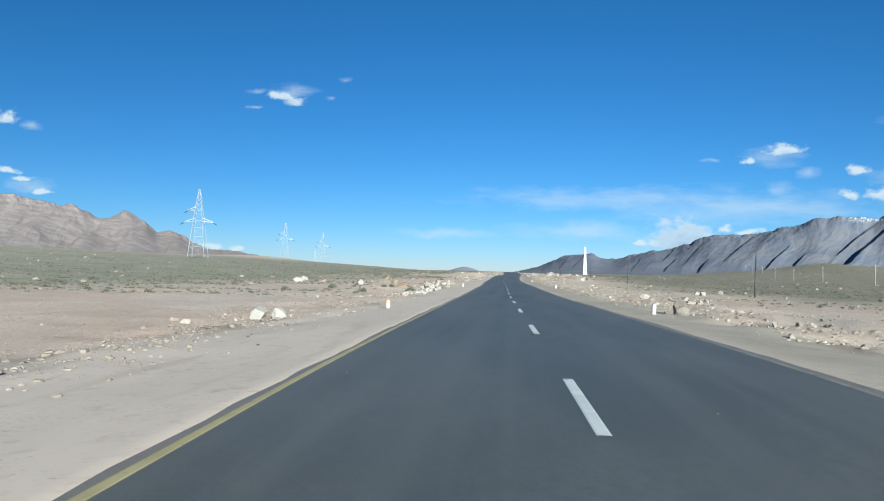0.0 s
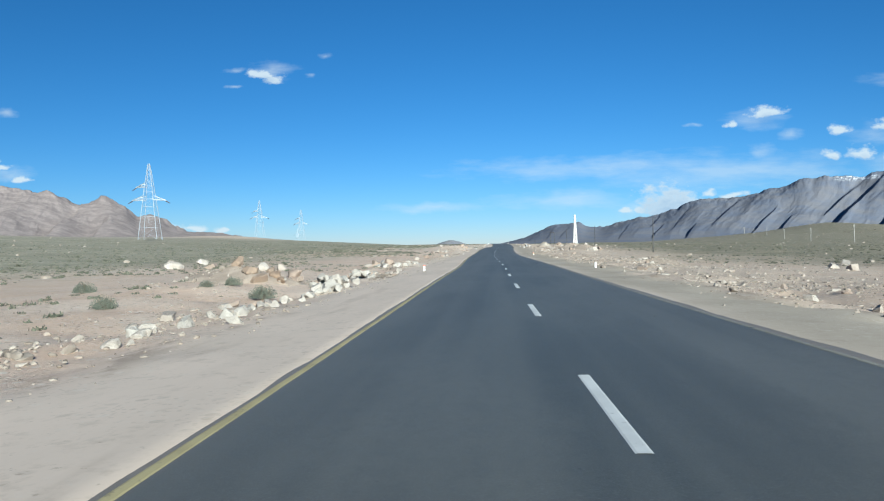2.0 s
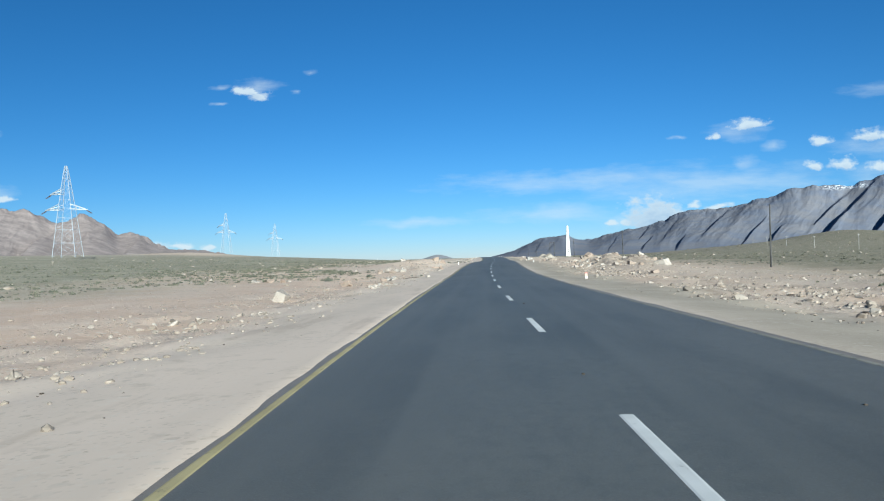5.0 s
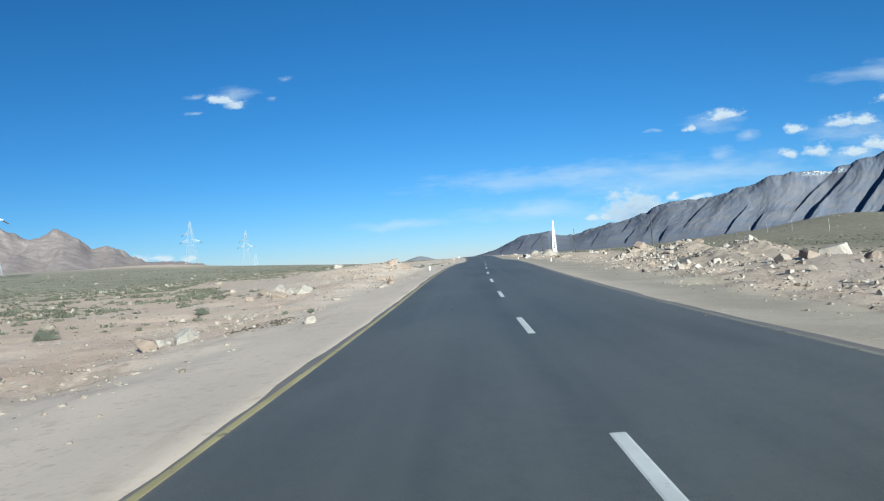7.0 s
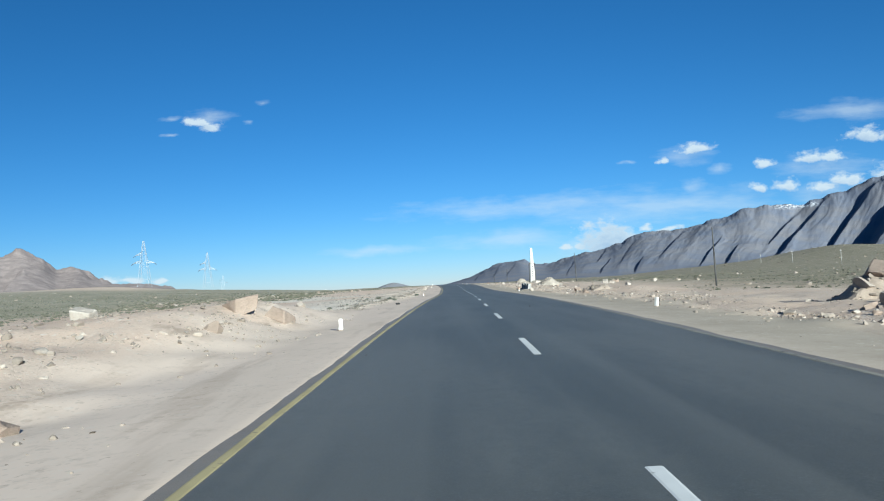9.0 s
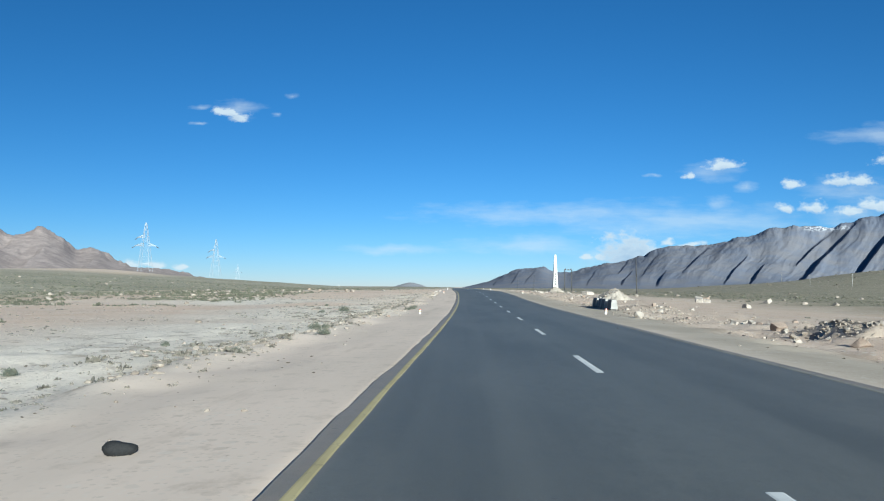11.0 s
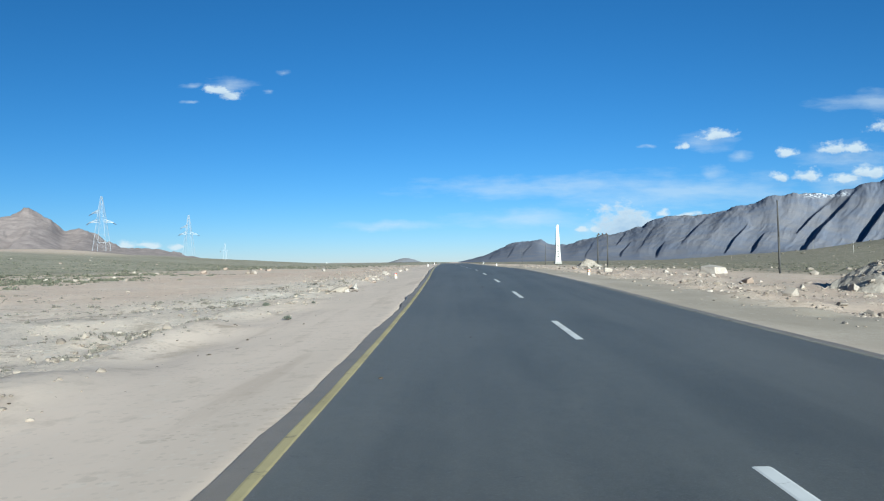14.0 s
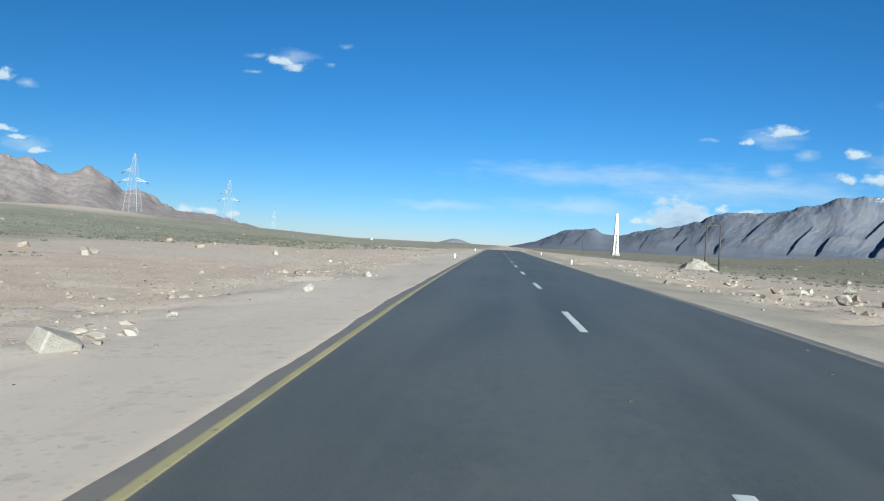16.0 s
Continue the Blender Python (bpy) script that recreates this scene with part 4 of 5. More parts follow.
# ---- heaps, rocks and boulders ----
# x, y, half lengths, height
HEAPS = [(15.9, 319.6, 2.2, 2.0, 1.15), (22.3, 428.0, 2.3, 2.0, 1.15), (12.7, 211.6, 2.1, 1.9, 1.05), (14.7, 207.2, 2.9, 2.3, 1.1), (13.4, 200.5, 3.0, 4.4, 0.75),
         (11.6, 188.0, 2.4, 4.4, 0.5), (16.2, 194.5, 3.0, 4.6, 0.75), (-12.6, 69.0, 2.6, 2.8, 0.6), (10.6, 253.0, 1.4, 1.9, 0.42), (11.8, 103.0, 2.2, 3.0, 0.45)]


def heap_top(i, x, y):
    """How far heap i stands above the ground at a place (negative outside it)."""
    cx, cy, rx, ry, h = HEAPS[i]
    dx, dy = (np.asarray(x, float) - cx) / rx, (np.asarray(y, float) - cy) / ry
    r = np.sqrt(dx * dx + dy * dy) * (1 + 0.5 * (fractal(dx * 3 + i * 9, dy * 3, 1.6, 3, 51 + i) - 0.5))
    body = np.where(r < 1, 1 - r ** 1.5, (1 - r) * 1.5)
    lump = (fractal(x, y, 1.9, 4, 61 + i) - 0.5) * 0.6 + (fractal(x, y, 0.35, 2, 71 + i) - 0.5) * 0.1
    lump = lump + 0.2 - 0.4 * np.abs(2 * fractal(x, y, 2.1, 2, 81 + i) - 1)
    return h * (body + lump * np.clip(1.25 - r, 0, 1))


def heap_height(x, y):
    return np.maximum(0.0, np.max([heap_top(i, x, y) for i in range(len(HEAPS))], axis=0))


def heap(i, label):
    cx, cy, rx, ry, h = HEAPS[i]
    n = 46
    gx, gy = np.meshgrid(np.linspace(cx - rx * 1.5, cx + rx * 1.5, n), np.linspace(cy - ry * 1.5, cy + ry * 1.5, n))
    top = np.maximum(heap_top(i, gx, gy), -0.15)
    gz = height(gx, gy) + top
    verts = np.stack([gx - cx, gy - cy, gz - ground_z(cx, cy)], -1).reshape(-1, 3).tolist()
    keep = (top > -0.1).ravel()
    faces = []
    for r in range(n - 1):
        for c in range(n - 1):
            q = (r * n + c, r * n + c + 1, (r + 1) * n + c + 1, (r + 1) * n + c)
            if any(keep[k] for k in q):
                faces.append(q)
    ob = raw("earth_mound", verts, faces, GREY_HEAP if i < 2 else HEAP)
    ob.location = (cx, cy, ground_z(cx, cy))
    return tagged(ob, label, "mound", "dumped mounds")


for i, label in enumerate(("dumped mound of pale broken stone and soil beside the road", "dumped mound of pale stone near the twin poles",
                           "tall mound of dumped earth and slabs on the verge", "tall mound of dumped earth with boulders on top",
                           "long mound of dumped earth among broken rock", "low mound of dumped earth among rubble",
                           "broad mound of dumped earth behind the rubble", "brownish earth mound beside scrub",
                           "low dark-sided earth mound on the verge", "low mound of soil on the verge")):
    heap(i, label)


def rock_mesh(seed, angular, material):
    rnd = random.Random(seed)
    bm = bmesh.new()
    bmesh.ops.create_icosphere(bm, subdivisions=3, radius=1)
    cuts = []
    for _ in range(12 if angular else 6):
        d = Vector((rnd.gauss(0, 1), rnd.gauss(0, 1), rnd.gauss(0.2, 0.8))).normalized()
        cuts.append((d, rnd.uniform(0.40, 0.70) if angular else rnd.uniform(0.62, 0.85)))
    off = Vector((seed * 3.1, seed * 1.7, 0))
    for v in bm.verts:
        p = v.co.copy()
        for d, lim in cuts:
            over = p.dot(d) - lim
            if over > 0:
                p -= d * over
        p *= 1.08 * (1 + 0.09 * noise.noise(p * 2.2 + off) + 0.06 * noise.noise(p * 5 + off))
        v.co = p
    me = bpy.data.meshes.new("rock")
    bm.to_mesh(me)
    bm.free()
    me.materials.append(material)
    if not angular:
        for p in me.polygons:
            p.use_smooth = True
    return me


def slab_mesh(seed, material):
    rnd = random.Random(seed)
    bm = bmesh.new()
    bmesh.ops.create_cube(bm, size=2)
    for v in bm.verts:
        v.co.x *= rnd.uniform(0.5, 1.0)
        v.co.y *= rnd.uniform(0.45, 1.0)
        v.co.z *= rnd.uniform(0.4, 1.0)
    bmesh.ops.bevel(bm, geom=list(bm.edges), offset=0.08, segments=1, affect="EDGES")
    bmesh.ops.subdivide_edges(bm, edges=list(bm.edges), cuts=2, use_grid_fill=True)
    off = Vector((seed * 2.3, seed * 1.1, 4))
    for v in bm.verts:
        v.co *= 1 + 0.16 * noise.noise(v.co * 0.9 + off) + 0.05 * noise.noise(v.co * 3.3 + off)
    me = bpy.data.meshes.new("rock")
    bm.to_mesh(me)
    bm.free()
    me.materials.append(material)
    return me


RUSTY = [rock_mesh(40 + i, True, ORANGE_ROCK) for i in range(3)]
SHARP = [rock_mesh(i, True, PALE_ROCK if i % 3 else PINK_ROCK) for i in range(9)]
ROUND = [rock_mesh(20 + i, False, PALE_ROCK if i % 2 else PINK_ROCK) for i in range(4)]
SLABS = [slab_mesh(60 + i, PALE_ROCK if i % 2 else PINK_ROCK) for i in range(6)]
CLEAN = [rock_mesh(90 + i, True, CLEAN_ROCK) for i in range(4)]
rock_rnd = random.Random(11)


def rock(x, y, w, tall=0.8, lift=0.0, smooth=False, rusty=False, turn=None, mesh=None, loose=False):
    me = mesh or (SLABS[1] if turn is not None else None) or rock_rnd.choice(RUSTY if rusty else ROUND if smooth else SHARP + SLABS)
    hue = "rusty orange" if rusty else "pinkish" if me.materials[0] == PINK_ROCK else "pale"
    shape = "rounded" if smooth else "angular"
    small = mesh is None and turn is None and w < 0.38
    s = w * 0.5
    q = Euler((rock_rnd.uniform(-0.45, 0.45), rock_rnd.uniform(-0.45, 0.45), rock_rnd.uniform(0, 6.28)))
    if turn is not None:
        q = Euler((0.05, -0.04, turn))
    m = Matrix.LocRotScale((x, y, ground_z(x, y) + float(heap_height(x, y)) + s * tall * 0.42 + lift), q, (s, s * rock_rnd.uniform(0.7, 1.0), s * tall))
    if loose or small:
        LOOSE.append((me, m))
        return None
    ob = new("boulder" if w > 0.7 else "rock", me)
    ob.matrix_basis = m
    if w > 0.7:
        return tagged(ob, "large %s %s granite boulder on the stony verge" % (hue, shape), "boulder", "boulders along the road")
    return tagged(ob, "%s %s broken rock lying on the verge" % (hue, shape), "rock", "rocks along the road")


def join_loose():
    """The small rocks, past counting, in one mesh."""
    verts, faces, kinds, mats = [], [], [], []
    for me, m in LOOSE:
        co = np.empty(len(me.vertices) * 3)
        me.vertices.foreach_get("co", co)
        r = np.array(m)
        if me.materials[0] not in mats:
            mats.append(me.materials[0])
        base = len(verts)
        verts.extend((co.reshape(-1, 3) @ r[:3, :3].T + r[:3, 3]).tolist())
        faces.extend([tuple(base + v for v in p.vertices) for p in me.polygons])
        kinds.extend([mats.index(me.materials[0])] * len(me.polygons))
    ob = raw("small_rocks", verts, faces, mats[0])
    for m in mats[1:]:
        ob.data.materials.append(m)
    ob.data.polygons.foreach_set("material_index", kinds)
    return tagged(ob, "small angular broken rocks strewn along the verges", "stones", kind="stuff")


LOOSE = []
LEFT_NEAR = [(-10.0, 53.2, 0.56), (-10.0, 55.1, 0.61), (-8.4, 49.1, 0.43), (-8.4, 50.3, 0.46), (-8.8, 51.7, 0.32), (-9.0, 53.9, 0.42), (-8.6, 56.6, 0.40),
             (-8.4, 57.7, 0.50), (-8.6, 59.6, 0.45), (-14.8, 84.8, 1.30), (-36.5, 124.7, 2.10), (-8.9, 69.7, 0.76), (-9.7, 69.8, 0.51), (-12.5, 112.8, 1.14),
             (-10.1, 86.4, 0.67), (-8.7, 58.0, 0.34), (-8.5, 57.2, 0.28), (-32.9, 108.2, 2.41), (-28.7, 107.0, 1.25), (-22.1, 101.6, 1.44),
             (-20.2, 100.9, 1.22), (-17.2, 89.6, 0.53), (-10.3, 80.1, 0.72), (-9.6, 79.6, 0.69), (-10.2, 68.4, 0.56), (-10.6, 67.4, 0.52), (-9.6, 70.0, 0.55),
             (-8.4, 83.6, 0.70), (-13.6, 111.6, 1.15), (-10.0, 87.0, 0.78)]
LEFT_MID = [(-10.1, 88.8, 0.50), (-11.8, 105.2, 1.15), (-9.8, 79.6, 0.58), (-12.1, 98.8, 1.01), (-10.7, 99.6, 1.52), (-8.7, 95.3, 0.38), (-9.9, 103.0, 0.80),
            (-10.2, 108.4, 1.10), (-12.0, 134.8, 1.06), (-22.6, 165.8, 0.72), (-21.0, 164.9, 0.69), (-19.7, 164.0, 0.80), (-19.4, 164.9, 0.60),
            (-12.6, 154.9, 1.06), (-13.4, 178.3, 0.63), (-12.1, 178.7, 0.81), (-10.5, 159.9, 0.77), (-10.5, 162.4, 0.83), (-8.8, 147.9, 0.50),
            (-8.4, 145.1, 0.26), (-8.8, 143.6, 0.24), (-8.9, 142.5, 0.49), (-8.9, 142.0, 0.24), (-9.8, 167.7, 0.33), (-14.0, 183.1, 0.78),
            (-12.0, 180.6, 0.86), (-10.2, 170.8, 0.28), (-13.7, 183.6, 0.70), (-11.2, 180.4, 0.85), (-7.4, 184.8, 0.39)]
LEFT_FAR = [(-9.6, 218.6, 0.82), (-8.7, 191.1, 0.61), (-8.3, 192.9, 0.44), (-9.1, 203.8, 0.68), (-7.7, 183.1, 0.24), (-7.7, 184.6, 0.26),
            (-6.7, 264.5, 0.30), (-6.7, 270.2, 0.19), (-6.6, 273.5, 0.36), (-6.1, 317.5, 0.32), (-40.6, 416.7, 1.28), (-33.7, 412.5, 1.05),
            (-6.7, 328.9, 0.32), (-6.3, 319.8, 0.34), (-6.0, 326.3, 0.26), (-6.4, 329.7, 0.23), (-6.3, 332.3, 0.22),
            (-6.1, 329.2, 0.27), (-9.7, 337.4, 0.26), (-6.3, 356.2, 0.55), (-6.2, 347.9, 0.41), (-6.9, 342.0, 0.19), (-6.5, 339.8, 0.32),
            (-6.5, 338.1, 0.61), (-30.0, 373.2, 1.14), (-22.8, 367.2, 1.26), (-28.1, 394.8, 1.03), (-19.0, 387.2, 1.10)]
RIGHT_NEAR = [(26.4, 317.7, 1.10), (38.4, 318.8, 0.90), (11.5, 53.4, 0.60), (11.0, 54.7, 0.61), (9.8, 31.7, 0.39), (10.2, 31.6, 0.39), (9.9, 33.6, 0.32),
              (11.5, 56.2, 0.76), (10.7, 59.8, 0.96), (9.9, 53.3, 0.65), (6.9, 52.2, 0.50), (29.4, 107.0, 1.14), (10.5, 45.0, 0.90), (10.1, 40.7, 0.46),
              (9.7, 39.2, 0.47), (10.1, 39.3, 0.39), (7.0, 41.4, 0.53), (10.6, 56.4, 0.68), (7.2, 50.6, 0.43), (8.2, 56.9, 0.43), (23.2, 91.8, 0.93),
              (7.2, 44.9, 0.56), (23.3, 95.2, 0.94)]
RIGHT_MID = [(9.2, 66.2, 0.61), (7.6, 59.7, 0.48), (9.4, 61.4, 0.45), (9.0, 87.5, 0.66), (12.9, 92.1, 0.42), (6.8, 75.8, 0.51), (10.7, 101.5, 0.54),
             (10.5, 99.5, 0.56), (10.7, 98.5, 0.50), (10.5, 102.7, 0.50), (8.0, 88.2, 0.77), (7.0, 156.1, 0.65), (9.9, 174.6, 0.72), (11.7, 176.2, 0.89),
             (10.7, 161.2, 0.71), (6.5, 180.3, 0.72), (6.5, 177.4, 0.80), (6.8, 174.2, 0.53), (6.9, 179.6, 0.62), (16.5, 184.0, 1.90), (7.9, 169.1, 0.51),
             (11.5, 170.5, 0.70), (9.5, 256.4, 0.74)]
RIGHT_FAR = [(8.9, 248.9, 0.77), (24.7, 315.4, 1.52), (34.2, 319.6, 1.34), (6.4, 266.6, 0.76), (10.1, 276.6, 0.58), (29.2, 327.8, 1.50),
             (25.6, 303.1, 0.93), (8.4, 267.3, 0.42), (7.4, 290.8, 0.38), (8.6, 290.7, 0.46), (9.9, 315.4, 0.57), (13.5, 328.9, 0.70),
             (10.0, 348.2, 0.83), (14.7, 349.2, 0.63), (10.0, 357.2, 1.00), (11.2, 364.4, 0.97), (9.7, 362.8, 0.71), (10.9, 374.3, 0.68), (9.2, 353.8, 0.50),
             (18.2, 375.8, 0.90)]
for group in (LEFT_NEAR, LEFT_MID, LEFT_FAR, RIGHT_NEAR, RIGHT_MID, RIGHT_FAR):
    for x, y, w in group:
        rock(x, y, min(w, 2.2) * (0.65 if 0 < x < 8 and 150 < y < 190 else 1.0), rock_rnd.uniform(0.4, 0.72))
for x, y, w, tall, lift in ((-14.1, 207.4, 0.85, 0.75, 0), (-9.6, 208.6, 1.05, 0.6, 0.1),
                            (-8.5, 209.4, 1.0, 0.5, 0), (12.4, 206.0, 1.1, 0.7, 0), (14.0, 203.0, 0.9, 0.7, 0), (17.5, 198.5, 1.2, 0.7, 0),
                            (16.6, 196.4, 1.1, 0.7, 0), (10.2, 207.6, 0.9, 0.7, 0), (18.5, 203.0, 1.0, 0.7, 0), (9.6, 205.0, 1.0, 0.6, 0), (12.8, 204.2, 1.1, 0.5, 0)):
    rock(x, y, w, tall, lift)
for cx, cy, rx, ry, count, big in ((13, 203, 5, 8, 22, 0.8), (9.4, 192, 1.6, 10, 12, 0.45), (10, 180, 3, 12, 12, 0.55), (18, 188, 5, 9, 8, 0.8), (-8.9, 56, 1.2, 6, 8, 0.5), (-9.0, 147, 1.2, 5, 14, 0.4), (-8.6, 84, 1.0, 7, 12, 0.45), (-9.6, 102, 1.4, 7, 13, 0.6), (10, 42, 2, 5, 10, 0.5), (10.5, 100, 2, 5, 8, 0.5),
                                   (10.5, 262, 1.6, 14, 12, 0.45), (12.2, 285, 1.6, 5, 10, 0.5), (14.5, 337, 1.6, 16, 14, 0.5), (12.5, 364, 2.4, 16, 14, 0.5)):
    for _ in range(count):
        rock(rock_rnd.gauss(cx, rx * 0.5), rock_rnd.gauss(cy, ry * 0.5), rock_rnd.uniform(0.22, big), rock_rnd.uniform(0.4, 0.8))
for x, y, w in ((-11.3, 66.8, 0.9), (-12.0, 67.6, 0.8), (-11.0, 68.2, 0.7), (-12.8, 68.6, 0.9), (-10.6, 67.4, 0.55), (-13.4, 70.2, 0.7), (-11.7, 69.6, 0.6), (-10.4, 69.2, 0.5)):
    rock(x, y, w, 0.7, 0, False, True)
for x, y, w, tall in ((-7.75, 188.4, 0.62, 1.1), (-12.9, 182.0, 1.15, 0.6), (-11.7, 181.0, 1.05, 0.4), (-7.4, 181.8, 0.5, 0.4), (-7.5, 180.4, 0.5, 0.45), (-8.4, 172.6, 0.45, 0.5)):
    rock(x, y, w, tall, mesh=SHARP[int(w * 10) % 9])
for x, y, w, tall in ((-10.4, 95.6, 0.85, 0.9), (-11.0, 96.4, 0.6, 0.6), (-9.6, 97.2, 1.05, 0.55), (-9.1, 98.0, 0.7, 0.6), (-9.0, 100.2, 0.6, 0.5), (-9.0, 105.0, 0.9, 0.5), (-8.8, 103.6, 0.6, 0.5), (-6.07, 319.5, 0.5, 0.75)):
    rock(x, y, w, tall, mesh=CLEAN[int(y) % 4])
mud = tagged(rock(-6.5, 318.0, 0.85, 0.36, mesh=rock_mesh(55, False, CRUST)), "crumbled bank of pale dried silt beside the verge", "silt bank", "dumped mounds")
mud.name = "silt_bank"
# slabs tipped over the dumped mounds and the field of broken stone before them
for x, y, w, tall in ((11.3, 210.6, 0.9, 0.5), (12.2, 211.2, 1.2, 0.45), (11.0, 208.8, 1.0, 0.5), (10.4, 206.6, 0.8, 0.6), (13.0, 212.6, 0.9, 0.5), (13.6, 208.4, 1.0, 0.5), (14.4, 206.4, 0.9, 0.5),
                      (15.6, 207.8, 0.9, 0.6), (12.6, 205.4, 0.8, 0.5), (17.4, 201.3, 1.5, 0.7), (18.6, 198.6, 1.6, 0.6), (19.6, 197.2, 1.3, 0.6), (16.2, 203.6, 0.9, 0.6)):
    rock(x, y, w, tall, -0.06, mesh=rock_rnd.choice(SLABS + SHARP))
for _ in range(110):
    y = rock_rnd.uniform(176, 207)
    rock(6.9 + rock_rnd.random() ** 1.6 * 6.5 + 0.03 * (y - 180), y, rock_rnd.uniform(0.14, 0.38) + 0.35 * rock_rnd.random() ** 4, rock_rnd.uniform(0.4, 0.8), mesh=rock_rnd.choice(SLABS + SHARP), loose=True)
rock(-7.21, 162.0, 0.35, 0.8, 0, True, mesh=ROUND[1])
rock(16.3, 343.0, 2.1, 0.4, 0.02, turn=0.78)
for i in range(13):
    rock(rock_rnd.gauss(-8.35, 0.4), rock_rnd.gauss(66.3, 1.0), rock_rnd.uniform(0.3, 0.72), rock_rnd.uniform(0.6, 0.9), 0.1 * (i % 3), mesh=CLEAN[i % 4])
for i in range(6):
    rock(rock_rnd.gauss(-10.3, 0.5), rock_rnd.gauss(160.5, 0.9), rock_rnd.uniform(0.3, 0.7), 0.75, mesh=CLEAN[i % 4])
rock(8.75, 291.9, 1.5, 0.62, 0.04, turn=1.75, mesh=CLEAN[1])
rock(6.2, 25.9, 1.08, 0.95, 0.02, turn=0.6, mesh=rock_mesh(47, True, TAN_ROCK))
rock(-9.45, 19.6, 0.85, 0.8, 0.0, turn=1.1, mesh=CLEAN[1])
rock(-8.62, 19.5, 0.62, 0.9, 0.0, turn=2.4, mesh=CLEAN[2])
for i in range(27):
    rock(-8.5 + rock_rnd.gauss(0, 0.35), 49.5 + 0.52 * i + rock_rnd.gauss(0, 0.3), rock_rnd.uniform(0.22, 0.6), rock_rnd.uniform(0.5, 0.8), mesh=CLEAN[i % 4] if i % 3 else None)

# two piles of freshly broken granite
for cx, cy, rx, ry, count in ((-8.3, 66.7, 0.42, 0.75, 26), (-9.2, 78.2, 0.55, 0.8, 15)):
    for i in range(count):
        near = 1.0 if i % 3 else 0.45
        rock(rock_rnd.gauss(cx, rx * near), rock_rnd.gauss(cy, ry * near), rock_rnd.uniform(0.34, 0.72), rock_rnd.uniform(0.6, 0.9), 0.0 if i % 3 else 0.26, mesh=CLEAN[i % 4])
join_loose()


# ---- loose stones, litter and scrub that nobody could count ----
def stone_field(name, label, count, seed, place_at, size, material, flat=0.65, biggest=0.1, heaped=False, fine=False):
    rng = np.random.default_rng(seed)
    bm = bmesh.new()
    bmesh.ops.create_icosphere(bm, subdivisions=2 if fine else 1, radius=1)
    base = np.array([v.co[:] for v in bm.verts])
    tris = np.array([[v.index for v in p.verts] for p in bm.faces])
    bm.free()
    nv = len(base)
    x, y = place_at(rng, count)
    n = len(x)
    s = np.minimum(size(rng, n), biggest)
    z = height(x, y) + (heap_height(x, y) if heaped else 0.0) + s * 0.12
    ang = rng.uniform(0, 6.28, n)
    jit = base[None] * (1 + rng.uniform(-0.12, 0.12, (n, nv, 1))) if fine else base[None] * (1 + rng.uniform(-0.3, 0.25, (n, nv, 1)))
    for _ in range(8 if fine else 0):
        d = rng.normal(0, 1, (n, 1, 3))
        d /= np.linalg.norm(d, axis=2, keepdims=True)
        over = np.maximum((jit * d).sum(2, keepdims=True) - rng.uniform(0.28, 0.65, (n, 1, 1)), 0)
        jit = jit - d * over
    wide = rng.uniform(0.55, 1.0, n)[:, None]
    px = (jit[..., 0] * np.cos(ang)[:, None] - jit[..., 1] * wide * np.sin(ang)[:, None]) * s[:, None]
    py = (jit[..., 0] * np.sin(ang)[:, None] + jit[..., 1] * wide * np.cos(ang)[:, None]) * s[:, None]
    pz = jit[..., 2] * s[:, None] * flat
    verts = np.stack([px + x[:, None], py + y[:, None], pz + z[:, None]], -1).reshape(-1, 3)
    faces = (tris[None] + (np.arange(n) * nv)[:, None, None]).reshape(-1, 3)
    return tagged(raw(name, verts.tolist(), faces.tolist(), material), label, "stones", kind="stuff")


def windrow(rng, n):
    side = rng.random(n) < 0.5
    y = rng.uniform(-8, 470, n)
    u = np.where(side, -rng.gamma(3.2, 1.15, n) - 5.0, rng.gamma(3.2, 1.35, n) + 5.0)
    x = u + spline(ROAD_X, y)
    keep = fractal(x * 1.6, y, 9.0, 3, 77) > np.where(side & (y > 225) & (y < 303), 0.66, np.where(side, 0.49, 0.56))
    return x[keep], y[keep]


def thin_scatter(rng, n):
    y = rng.uniform(-8, 520, n)
    u = rng.choice([-1, 1], n) * (4.3 + rng.gamma(1.6, 9.0, n))
    return u + spline(ROAD_X, y), y


def litter_shade_at(rng, n):
    y = rng.uniform(-8, 430, n)
    side = rng.random(n) < 0.5
    u = np.where(side, -rng.gamma(2.4, 3.2, n) - 4.6, rng.gamma(2.4, 2.6, n) + 4.8)
    x = u + spline(ROAD_X, y)
    keep = fractal(x * 1.5, y * 0.8, 3.2, 3, 79) > 0.52
    return x[keep], y[keep]


def far_scatter(rng, n):
    y = rng.uniform(20, 900, n)
    u = rng.choice([-1, 1], n) * rng.uniform(14, 220, n)
    return u, y


